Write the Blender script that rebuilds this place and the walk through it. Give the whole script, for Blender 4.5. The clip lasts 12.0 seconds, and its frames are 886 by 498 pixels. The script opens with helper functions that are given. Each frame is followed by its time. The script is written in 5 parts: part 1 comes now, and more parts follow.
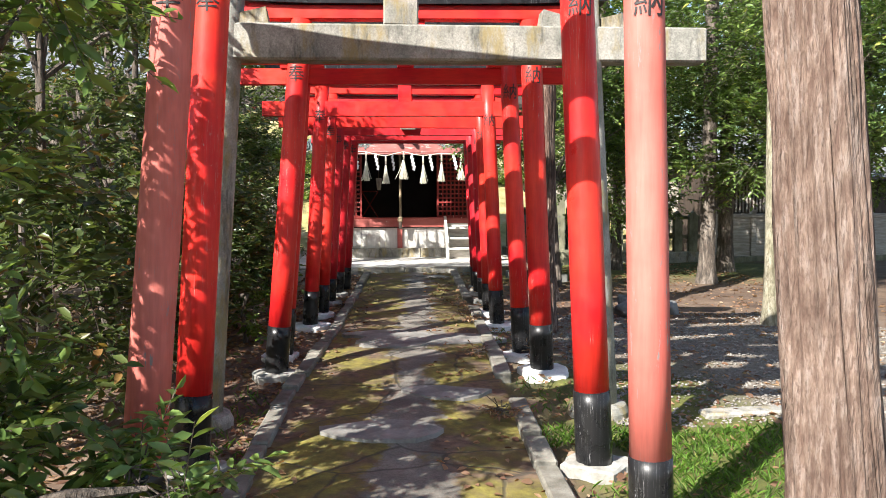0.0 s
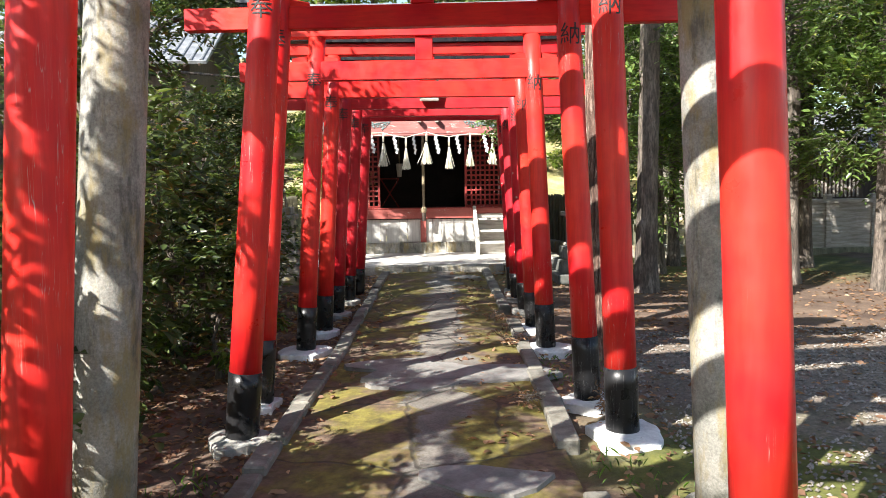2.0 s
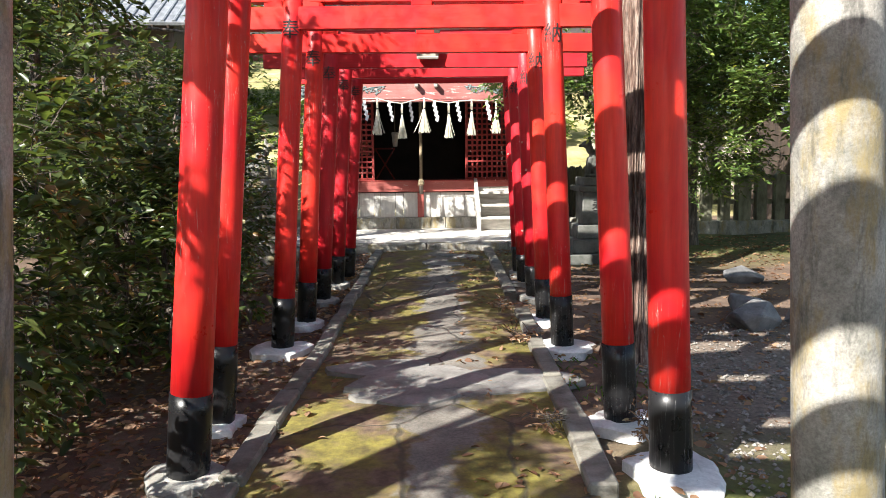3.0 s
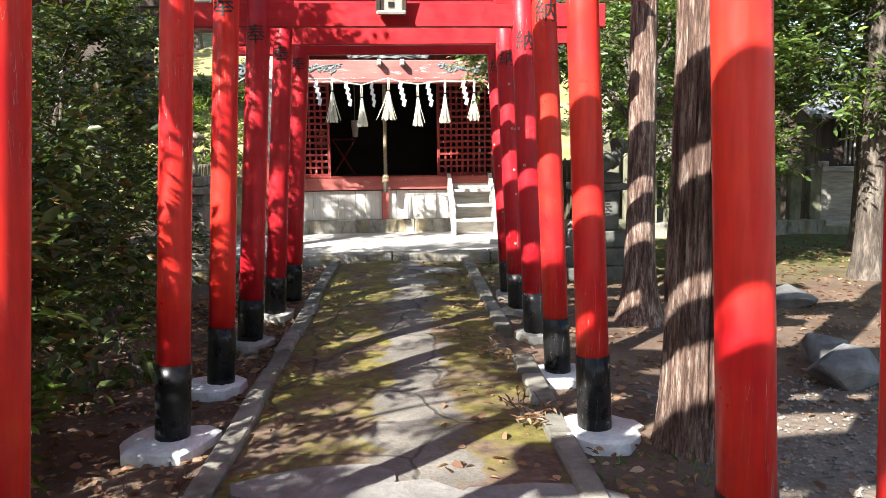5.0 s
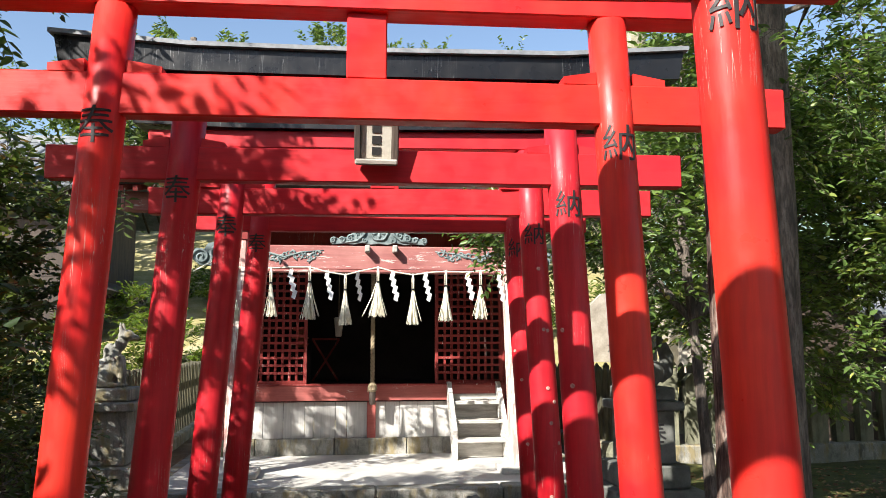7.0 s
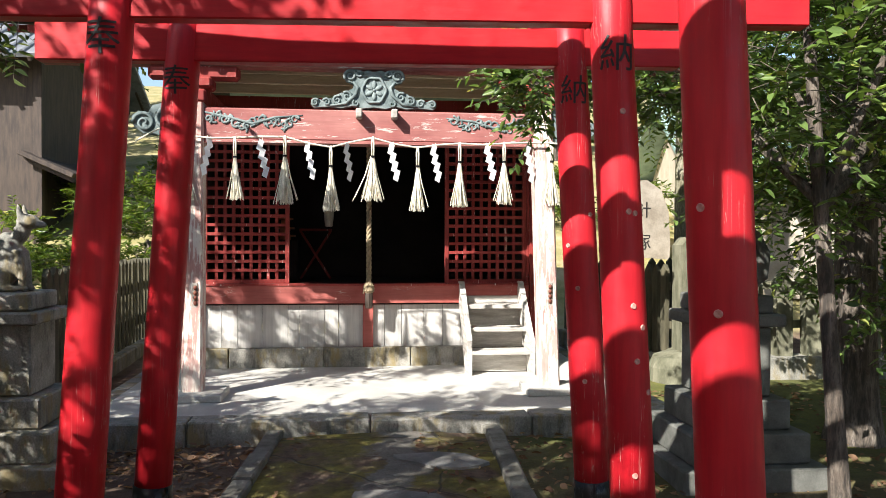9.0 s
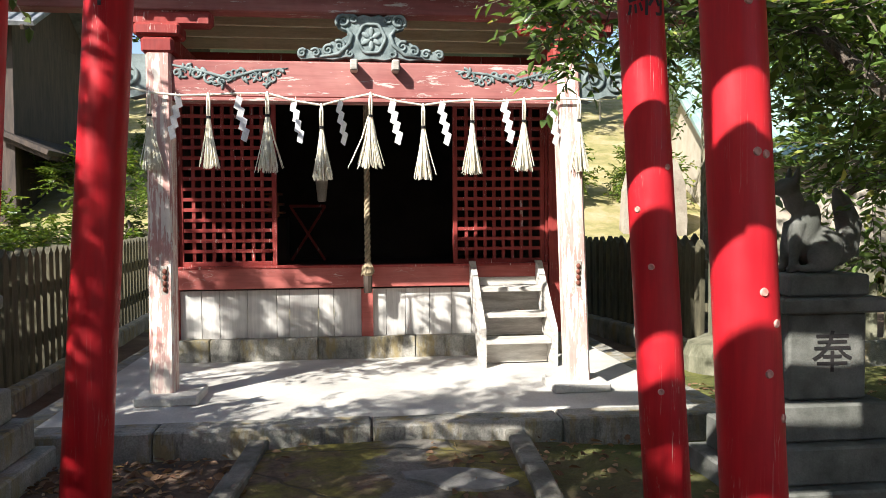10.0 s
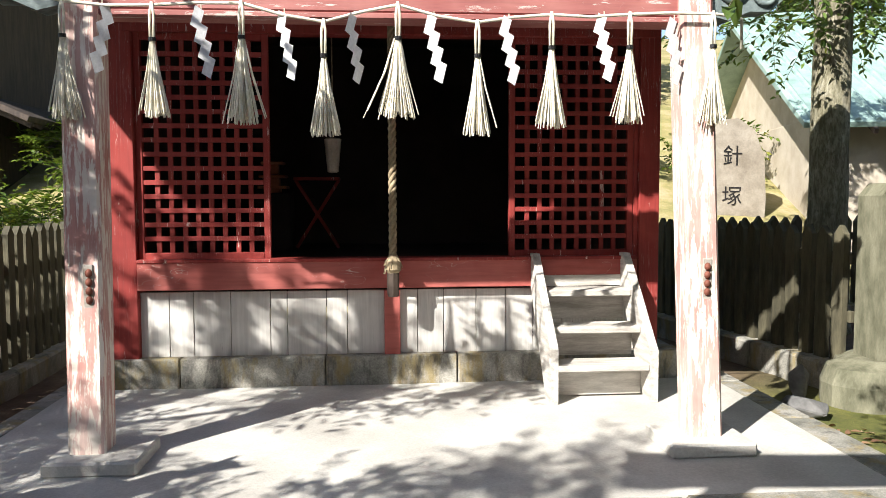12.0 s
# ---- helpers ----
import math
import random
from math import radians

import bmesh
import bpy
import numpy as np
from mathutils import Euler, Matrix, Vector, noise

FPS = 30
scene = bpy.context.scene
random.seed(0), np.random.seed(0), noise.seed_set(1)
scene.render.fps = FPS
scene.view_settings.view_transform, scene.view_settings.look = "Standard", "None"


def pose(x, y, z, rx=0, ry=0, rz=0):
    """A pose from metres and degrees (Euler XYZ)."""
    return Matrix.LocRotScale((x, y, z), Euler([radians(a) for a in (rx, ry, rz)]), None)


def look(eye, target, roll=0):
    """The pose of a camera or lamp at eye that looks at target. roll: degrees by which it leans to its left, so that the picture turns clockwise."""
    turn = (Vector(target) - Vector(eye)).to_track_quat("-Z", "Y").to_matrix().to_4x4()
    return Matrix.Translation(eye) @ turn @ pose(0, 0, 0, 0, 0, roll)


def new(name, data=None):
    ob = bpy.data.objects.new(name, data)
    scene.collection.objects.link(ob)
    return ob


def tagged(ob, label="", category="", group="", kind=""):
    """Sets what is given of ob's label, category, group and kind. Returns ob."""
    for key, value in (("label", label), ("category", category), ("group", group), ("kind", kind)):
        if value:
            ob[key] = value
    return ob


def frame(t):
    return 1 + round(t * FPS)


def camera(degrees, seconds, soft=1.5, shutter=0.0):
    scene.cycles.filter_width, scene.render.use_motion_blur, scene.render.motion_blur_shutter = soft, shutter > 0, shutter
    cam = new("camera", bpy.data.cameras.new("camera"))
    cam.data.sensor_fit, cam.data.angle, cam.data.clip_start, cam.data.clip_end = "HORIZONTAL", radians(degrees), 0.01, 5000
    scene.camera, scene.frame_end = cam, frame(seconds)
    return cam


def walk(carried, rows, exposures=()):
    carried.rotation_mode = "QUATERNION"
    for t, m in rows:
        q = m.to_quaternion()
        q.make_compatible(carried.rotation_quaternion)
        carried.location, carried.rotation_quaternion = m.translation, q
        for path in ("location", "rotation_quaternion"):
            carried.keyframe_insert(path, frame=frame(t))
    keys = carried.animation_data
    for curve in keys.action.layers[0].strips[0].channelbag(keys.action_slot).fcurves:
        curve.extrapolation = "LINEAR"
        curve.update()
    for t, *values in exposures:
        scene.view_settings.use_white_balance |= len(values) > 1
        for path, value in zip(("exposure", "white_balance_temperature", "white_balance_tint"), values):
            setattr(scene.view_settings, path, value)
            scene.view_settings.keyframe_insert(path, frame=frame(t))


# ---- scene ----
cam = camera(59.8, 12.0, soft=0.85)
PATH = [
    (0, (0.02, 0.153, 1.437), (0.218, 2.138, 1.303), -0.1),
    (0.5, (0.084, 0.636, 1.445), (0.265, 2.62, 1.27), -0.9),
    (1, (0.128, 1.151, 1.471), (0.278, 3.137, 1.288), -1.0),
    (1.5, (0.174, 1.678, 1.459), (0.315, 3.665, 1.284), -1.0),
    (2, (0.177, 2.221, 1.44), (0.305, 4.21, 1.273), -0.8),
    (2.5, (0.218, 2.738, 1.416), (0.356, 4.721, 1.199), -0.7),
    (3, (0.227, 3.266, 1.432), (0.36, 5.247, 1.191), -0.5),
    (4.8, (0.296, 5.114, 1.426), (0.519, 7.084, 1.166), -0.7),
    (5, (0.338, 5.325, 1.42), (0.556, 7.296, 1.159), -0.6),
    (5.5, (0.378, 5.829, 1.435), (0.599, 7.807, 1.244), 0.4),
    (6, (0.413, 6.337, 1.44), (0.641, 8.322, 1.35), 0.3),
    (6.5, (0.49, 6.856, 1.471), (0.725, 8.84, 1.569), 0.2),
    (6.7, (0.497, 7.052, 1.483), (0.733, 9.023, 1.732), -0.1),
    (8.3, (0.599, 8.597, 1.482), (0.816, 10.573, 1.704), 0.2),
    (8.5, (0.616, 8.781, 1.485), (0.833, 10.764, 1.628), 0.3),
    (9, (0.679, 9.268, 1.476), (0.898, 11.256, 1.449), 0.2),
    (9.5, (0.662, 9.769, 1.437), (0.885, 11.756, 1.399), 0.2),
    (10, (0.683, 10.262, 1.411), (0.908, 12.247, 1.335), -0.4),
    (10.5, (0.72, 10.773, 1.424), (0.929, 12.758, 1.301), -0.1),
    (11, (0.72, 11.289, 1.436), (0.932, 13.273, 1.307), -0.1),
    (11.5, (0.737, 11.768, 1.423), (0.95, 13.753, 1.291), -0.1),
    (12, (0.716, 12.273, 1.406), (0.875, 14.262, 1.273), -0.2),
]
EXPOSURES = [(0.0, 1.49), (1.0, 1.58), (2.0, 1.68), (3.2, 1.60), (5.0, 1.84), (5.6, 1.84), (6.5, 1.50), (8.5, 1.08), (9.0, 1.26), (10.5, 1.26), (12.0, 1.18)]
walk(cam, [(t, look(eye, target, roll)) for t, eye, target, roll in PATH], EXPOSURES)

# ---- world, sun, exposure ----
SUN_AZ, SUN_EL = 45.0, 37.0      # light travels towards +x +y, and down
world = bpy.data.worlds.new("sky")
scene.world = world
world.use_nodes = True
wn = world.node_tree
sky = wn.nodes.new("ShaderNodeTexSky")
sky.sky_type = "NISHITA"
sky.sun_disc = False
sky.sun_elevation = radians(SUN_EL)
sky.sun_rotation = radians(180 + SUN_AZ)
wn.links.new(sky.outputs[0], wn.nodes["Background"].inputs[0])
wn.nodes["Background"].inputs[1].default_value = 0.09
sun_data = bpy.data.lights.new("sun", "SUN")
sun_data.energy, sun_data.angle, sun_data.color = 5.0, radians(0.55), (1.0, 0.96, 0.90)
sun = new("sun", sun_data)
hd = math.cos(radians(SUN_EL))
sun.matrix_world = look((0, 0, 30), (30 * hd * math.sin(radians(SUN_AZ)), 30 * hd * math.cos(radians(SUN_AZ)), 30 - 30 * math.sin(radians(SUN_EL))))


# ---- materials ----
def nodes_of(name):
    m = bpy.data.materials.new(name)
    m.use_nodes = True
    t = m.node_tree
    return m, t, t.nodes["Principled BSDF"]


def add(t, kind, **values):
    n = t.nodes.new(kind)
    for k, v in values.items():
        n.inputs[k.replace("_", " ")].default_value = v
    return n


def coords(t, scale=(1, 1, 1), world_space=False):
    mp = t.nodes.new("ShaderNodeMapping")
    mp.inputs["Scale"].default_value = scale
    if world_space:
        g = t.nodes.new("ShaderNodeNewGeometry")
        t.links.new(g.outputs["Position"], mp.inputs[0])
    else:
        g = t.nodes.new("ShaderNodeTexCoord")
        t.links.new(g.outputs["Object"], mp.inputs[0])
    return mp.outputs[0]


def noise_of(t, vec, scale, detail=4, rough=0.6):
    n = add(t, "ShaderNodeTexNoise", Scale=scale, Detail=detail, Roughness=rough)
    t.links.new(vec, n.inputs["Vector"])
    return n.outputs["Fac"]


def ramp(t, fac, stops):
    r = t.nodes.new("ShaderNodeValToRGB")
    e = r.color_ramp.elements
    while len(e) < len(stops):
        e.new(0.5)
    for el, (p, c) in zip(e, stops):
        el.position = p
        el.color = (*c, 1) if len(c) == 3 else c
    t.links.new(fac, r.inputs[0])
    return r.outputs[0]


def grey(v):
    return (v, v, v)


def mix(t, fac, a, b, mode="MIX"):
    m = t.nodes.new("ShaderNodeMix")
    m.data_type, m.blend_type = "RGBA", mode
    for sock, v in ((m.inputs[0], fac), (m.inputs[6], a), (m.inputs[7], b)):
        if isinstance(v, (int, float)):
            sock.default_value = v
        elif isinstance(v, tuple):
            sock.default_value = (*v, 1)
        else:
            t.links.new(v, sock)
    return m.outputs[2]


def bump(t, p, height, strength=0.3, dist=0.01):
    b = add(t, "ShaderNodeBump", Strength=strength, Distance=dist)
    t.links.new(height, b.inputs["Height"])
    t.links.new(b.outputs[0], p.inputs["Normal"])


def simple(name, c1, c2, scale=6, rough=0.7, grain=(1, 1, 1), fine=60, bump_s=0.25, metal=0.0, spread=(0.35, 0.65), vary=0.0, dist=0.006):
    """Two-scale mottled surface."""
    m, t, p = nodes_of(name)
    v = coords(t, grain)
    big = ramp(t, noise_of(t, v, scale), [(spread[0], c1), (spread[1], c2)])
    small = noise_of(t, v, fine, 3)
    col = mix(t, 0.35, big, ramp(t, small, [(0.3, grey(0.45)), (0.7, grey(1.0))]), "MULTIPLY")
    if vary:
        o = t.nodes.new("ShaderNodeObjectInfo")
        col = mix(t, 1.0, col, ramp(t, o.outputs["Random"], [(0.0, grey(1 - vary)), (1.0, grey(1.0))]), "MULTIPLY")
    t.links.new(col, p.inputs["Base Color"])
    p.inputs["Roughness"].default_value = rough
    p.inputs["Metallic"].default_value = metal
    bump(t, p, small, bump_s, dist)
    return m


def paint(name, c1, c2, under=(0.45, 0.4, 0.36), wear=0.66, rough=0.35, along=(6, 6, 0.5), crack=True):
    """Painted timber: fading, drying cracks along the grain, spots where the paint has gone."""
    m, t, p = nodes_of(name)
    v = coords(t)
    vg = coords(t, along)
    fade = ramp(t, noise_of(t, v, 1.6), [(0.35, c1), (0.7, c2)])
    streak = noise_of(t, vg, 7, 5)
    col = mix(t, 0.45, fade, ramp(t, streak, [(0.35, grey(0.62)), (0.6, grey(1.0))]), "MULTIPLY")
    lost = ramp(t, noise_of(t, coords(t, tuple(max(0.45, 0.55 * q) for q in along)), 6.5, 7, 0.72), [(wear, grey(0)), (wear + 0.025, grey(1))])
    col = mix(t, lost, col, under)
    if crack:
        split = ramp(t, noise_of(t, coords(t, (along[0] * 1.6, along[1] * 1.6, along[2] * 0.35)), 4.5, 2), [(0.497, grey(0)), (0.5, grey(1)), (0.503, grey(0))])
        keep = ramp(t, noise_of(t, v, 1.1), [(0.5, grey(0)), (0.56, grey(1))])
        col = mix(t, mix(t, 1.0, split, keep, "MULTIPLY"), col, under)
    t.links.new(col, p.inputs["Base Color"])
    rr = ramp(t, noise_of(t, v, 9), [(0.3, grey(rough - 0.08)), (0.7, grey(rough + 0.2))])
    t.links.new(rr, p.inputs["Roughness"])
    p.inputs["Specular IOR Level"].default_value = 0.35
    bump(t, p, streak, 0.18, 0.004)
    return m


red = paint("vermilion_paint", (0.60, 0.012, 0.017), (0.78, 0.046, 0.024), wear=0.8)
crimson = paint("crimson_paint", (0.47, 0.010, 0.020), (0.60, 0.020, 0.030), under=(0.55, 0.42, 0.36), wear=0.74, rough=0.4)
salmon = paint("faded_salmon_paint", (0.50, 0.115, 0.09), (0.60, 0.18, 0.145), under=(0.22, 0.19, 0.18), wear=0.61, rough=0.6)
shrine_red = paint("old_red_oxide", (0.22, 0.025, 0.022), (0.36, 0.055, 0.045), under=(0.55, 0.42, 0.38), wear=0.62, rough=0.6, along=(6, 6, 0.6))
shrine_red_x = paint("old_red_oxide_beam", (0.26, 0.075, 0.07), (0.40, 0.17, 0.15), under=(0.52, 0.44, 0.40), wear=0.60, rough=0.65, along=(0.5, 6, 6))
sill_red = paint("faded_sill_red", (0.34, 0.075, 0.062), (0.46, 0.14, 0.12), under=(0.55, 0.42, 0.38), wear=0.66, rough=0.6, along=(0.5, 6, 6))
bleached = paint("sun_bleached_pillar", (0.50, 0.22, 0.19), (0.66, 0.50, 0.44), under=(0.72, 0.64, 0.56), wear=0.5, rough=0.75, along=(7, 7, 0.5))
red_beam = paint("vermilion_beam", (0.60, 0.012, 0.017), (0.78, 0.046, 0.024), wear=0.8, along=(0.5, 6, 6), crack=False)
crimson_beam = paint("crimson_beam", (0.47, 0.010, 0.020), (0.62, 0.028, 0.030), under=(0.55, 0.42, 0.36), wear=0.76, rough=0.4, along=(0.5, 6, 6), crack=False)
salmon_beam = paint("faded_salmon_beam", (0.50, 0.115, 0.09), (0.60, 0.18, 0.145), under=(0.22, 0.19, 0.18), wear=0.61, rough=0.6, along=(0.5, 6, 6), crack=False)
black = paint("black_lacquer", (0.006, 0.006, 0.007), (0.016, 0.016, 0.017), under=(0.22, 0.22, 0.22), wear=0.80, rough=0.26)
ink = simple("black_ink", (0.01, 0.01, 0.01), (0.025, 0.02, 0.02), rough=0.6)


def lichen_stone(name, dark, light, moss, amount):
    """Granite with dark rain stains and patches of yellow-green lichen."""
    m, t, p = nodes_of(name)
    v = coords(t)
    base = ramp(t, noise_of(t, v, 4.0, 6), [(0.32, dark), (0.62, light)])
    speck = noise_of(t, v, 80, 3, 0.75)
    col = mix(t, 0.8, base, ramp(t, speck, [(0.3, grey(0.42)), (0.7, grey(1.0))]), "MULTIPLY")
    col = mix(t, ramp(t, noise_of(t, coords(t, (2.2, 2.2, 0.7)), 2.6, 6, 0.7), [(0.50, grey(0)), (0.62, grey(amount))]), col, moss)
    col = mix(t, ramp(t, noise_of(t, coords(t, (3, 3, 0.8)), 3.1, 6, 0.7), [(0.54, grey(0)), (0.66, grey(0.7))]), col, (0.055, 0.055, 0.05))
    t.links.new(col, p.inputs["Base Color"])
    p.inputs["Roughness"].default_value = 0.88
    bump(t, p, mix(t, 0.5, speck, noise_of(t, v, 18, 5)), 0.6, 0.008)
    return m


stone = lichen_stone("weathered_granite", (0.20, 0.20, 0.17), (0.44, 0.42, 0.37), (0.25, 0.19, 0.07), 0.75)
dark_stone = simple("dark_mossy_granite", (0.09, 0.095, 0.08), (0.20, 0.20, 0.18), 5, 0.85, fine=90, bump_s=0.5, vary=0.15)
white_pad = simple("whitewashed_concrete", (0.50, 0.50, 0.48), (0.76, 0.76, 0.74), 4, 0.85, fine=50, bump_s=0.4, spread=(0.3, 0.6))
grey_pad = simple("grey_concrete", (0.24, 0.23, 0.20), (0.42, 0.41, 0.37), 6, 0.85, fine=60, bump_s=0.6)
court = simple("pale_concrete", (0.44, 0.42, 0.38), (0.62, 0.60, 0.55), 1.6, 0.85, fine=70, bump_s=0.35)
board = paint("whitewashed_boards", (0.48, 0.46, 0.43), (0.66, 0.64, 0.60), under=(0.25, 0.23, 0.2), wear=0.72, rough=0.8, along=(7, 7, 0.4))
old_wood = simple("weathered_wood", (0.28, 0.25, 0.21), (0.50, 0.46, 0.41), 3, 0.8, grain=(1, 8, 8), fine=30, bump_s=0.4)
step_wood = simple("bleached_step_wood", (0.40, 0.37, 0.33), (0.66, 0.63, 0.58), 3, 0.8, grain=(1, 8, 8), fine=30, bump_s=0.4)
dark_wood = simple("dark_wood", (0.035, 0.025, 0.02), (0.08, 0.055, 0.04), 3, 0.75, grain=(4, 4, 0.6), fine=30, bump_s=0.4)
cream = simple("cream_boards", (0.60, 0.50, 0.33), (0.74, 0.65, 0.46), 3, 0.8, grain=(0.5, 5, 5), fine=30)
carving = simple("verdigris_carving", (0.10, 0.135, 0.135), (0.24, 0.29, 0.285), 9, 0.8, fine=70, bump_s=0.5)
straw = simple("rice_straw", (0.72, 0.66, 0.50), (0.85, 0.81, 0.68), 20, 0.8, fine=90)
hemp = simple("hemp_rope", (0.24, 0.18, 0.11), (0.40, 0.32, 0.20), 20, 0.85, fine=120, bump_s=0.5)
paper = simple("white_paper", (0.78, 0.78, 0.78), (0.84, 0.84, 0.84), 6, 0.7, bump_s=0.05)
# Near-black base that puts the hall's inner shade into the colour.
interior = simple("shaded_interior_wood", (0.012, 0.009, 0.007), (0.03, 0.022, 0.018), 3, 0.8)
# Mossy wood, darkened further to hold the fence's shade in its colour.
fence_wood = simple("mossy_shaded_fence_wood", (0.055, 0.05, 0.03), (0.14, 0.125, 0.075), 4, 0.85, grain=(3, 3, 0.6), fine=40, bump_s=0.5, vary=0.3)
tile = simple("roof_tile", (0.12, 0.13, 0.14), (0.24, 0.25, 0.26), 5, 0.55, fine=40)
copper = simple("green_copper_roof", (0.20, 0.30, 0.27), (0.32, 0.44, 0.40), 2.5, 0.6, fine=40)
plaster = simple("beige_plaster", (0.42, 0.36, 0.28), (0.54, 0.48, 0.39), 2, 0.9, fine=60)
metal_dark = simple("rusty_iron", (0.16, 0.05, 0.03), (0.26, 0.09, 0.06), 12, 0.7, metal=0.3)
rock_mat = simple("grey_rock", (0.08, 0.08, 0.08), (0.22, 0.215, 0.21), 4, 0.85, fine=40, bump_s=0.6)


def bark(name, c1, c2, c3, stretch=(9, 9, 0.7)):
    m, t, p = nodes_of(name)
    v = coords(t, stretch)
    strip = noise_of(t, v, 3.2, 6, 0.65)
    flake = noise_of(t, coords(t, (stretch[0] * 2.2, stretch[1] * 2.2, stretch[2] * 2.5)), 4.0, 5, 0.7)
    col = ramp(t, strip, [(0.36, c1), (0.5, c2), (0.62, c3)])
    col = mix(t, ramp(t, flake, [(0.40, grey(0.75)), (0.5, grey(0))]), col, c1)
    tone = ramp(t, noise_of(t, coords(t), 2.2, 5), [(0.3, (0.55, 0.50, 0.48)), (0.7, grey(1.0))])
    t.links.new(mix(t, 1.0, col, tone, "MULTIPLY"), p.inputs["Base Color"])
    p.inputs["Roughness"].default_value = 0.9
    bump(t, p, mix(t, 0.5, strip, flake), 1.0, 0.05)
    return m


cedar_bark = bark("cedar_bark", (0.17, 0.105, 0.078), (0.31, 0.22, 0.17), (0.42, 0.33, 0.28), (9, 9, 1.9))
cedar_dark = bark("red_cedar_bark", (0.06, 0.032, 0.024), (0.25, 0.155, 0.115), (0.50, 0.40, 0.33), (10, 10, 1.2))
pale_bark = bark("pale_mossy_bark", (0.16, 0.15, 0.09), (0.34, 0.32, 0.22), (0.46, 0.44, 0.34), (5, 5, 1.5))
grey_bark = bark("grey_bark", (0.07, 0.06, 0.05), (0.17, 0.14, 0.11), (0.28, 0.24, 0.20), (6, 6, 1.2))


def leaf_material(name, dark, light, old=None, rough=0.32):
    """Leaves that differ one by one, let light through and shine a little."""
    m, t, p = nodes_of(name)
    g = t.nodes.new("ShaderNodeNewGeometry")
    stops = [(0.0, dark), (0.75, light)] + ([(0.93, light), (1.0, old)] if old else [])
    col = ramp(t, g.outputs["Random Per Island"], stops)
    t.links.new(col, p.inputs["Base Color"])
    p.inputs["Roughness"].default_value = rough
    tr = t.nodes.new("ShaderNodeBsdfTranslucent")
    t.links.new(mix(t, 1.0, col, (1.0, 1.0, 0.5), "MULTIPLY"), tr.inputs[0])
    ms = t.nodes.new("ShaderNodeMixShader")
    ms.inputs[0].default_value = 0.44
    t.links.new(p.outputs[0], ms.inputs[1])
    t.links.new(tr.outputs[0], ms.inputs[2])
    t.links.new(ms.outputs[0], t.nodes["Material Output"].inputs[0])
    return m


glossy_leaf = leaf_material("evergreen_leaf", (0.06, 0.11, 0.03), (0.185, 0.28, 0.075), (0.46, 0.46, 0.12), 0.28)
mixed_leaf = leaf_material("understory_leaf", (0.034, 0.06, 0.022), (0.128, 0.168, 0.052), (0.30, 0.155, 0.055), 0.36)
bright_leaf = leaf_material("sunlit_leaf", (0.06, 0.11, 0.015), (0.17, 0.24, 0.04), (0.40, 0.38, 0.08))
needle = leaf_material("cedar_needle", (0.02, 0.045, 0.016), (0.07, 0.11, 0.03), (0.16, 0.12, 0.04), 0.6)
dead_leaf = leaf_material("fallen_leaf", (0.13, 0.06, 0.035), (0.38, 0.23, 0.14), (0.58, 0.44, 0.30), 0.7)
grass_mat = leaf_material("grass_blade", (0.06, 0.13, 0.015), (0.16, 0.30, 0.04), (0.34, 0.33, 0.10), 0.5)
pebble_mat = simple("gravel", (0.13, 0.115, 0.095), (0.33, 0.30, 0.26), 9, 0.85, fine=60, bump_s=0.4)


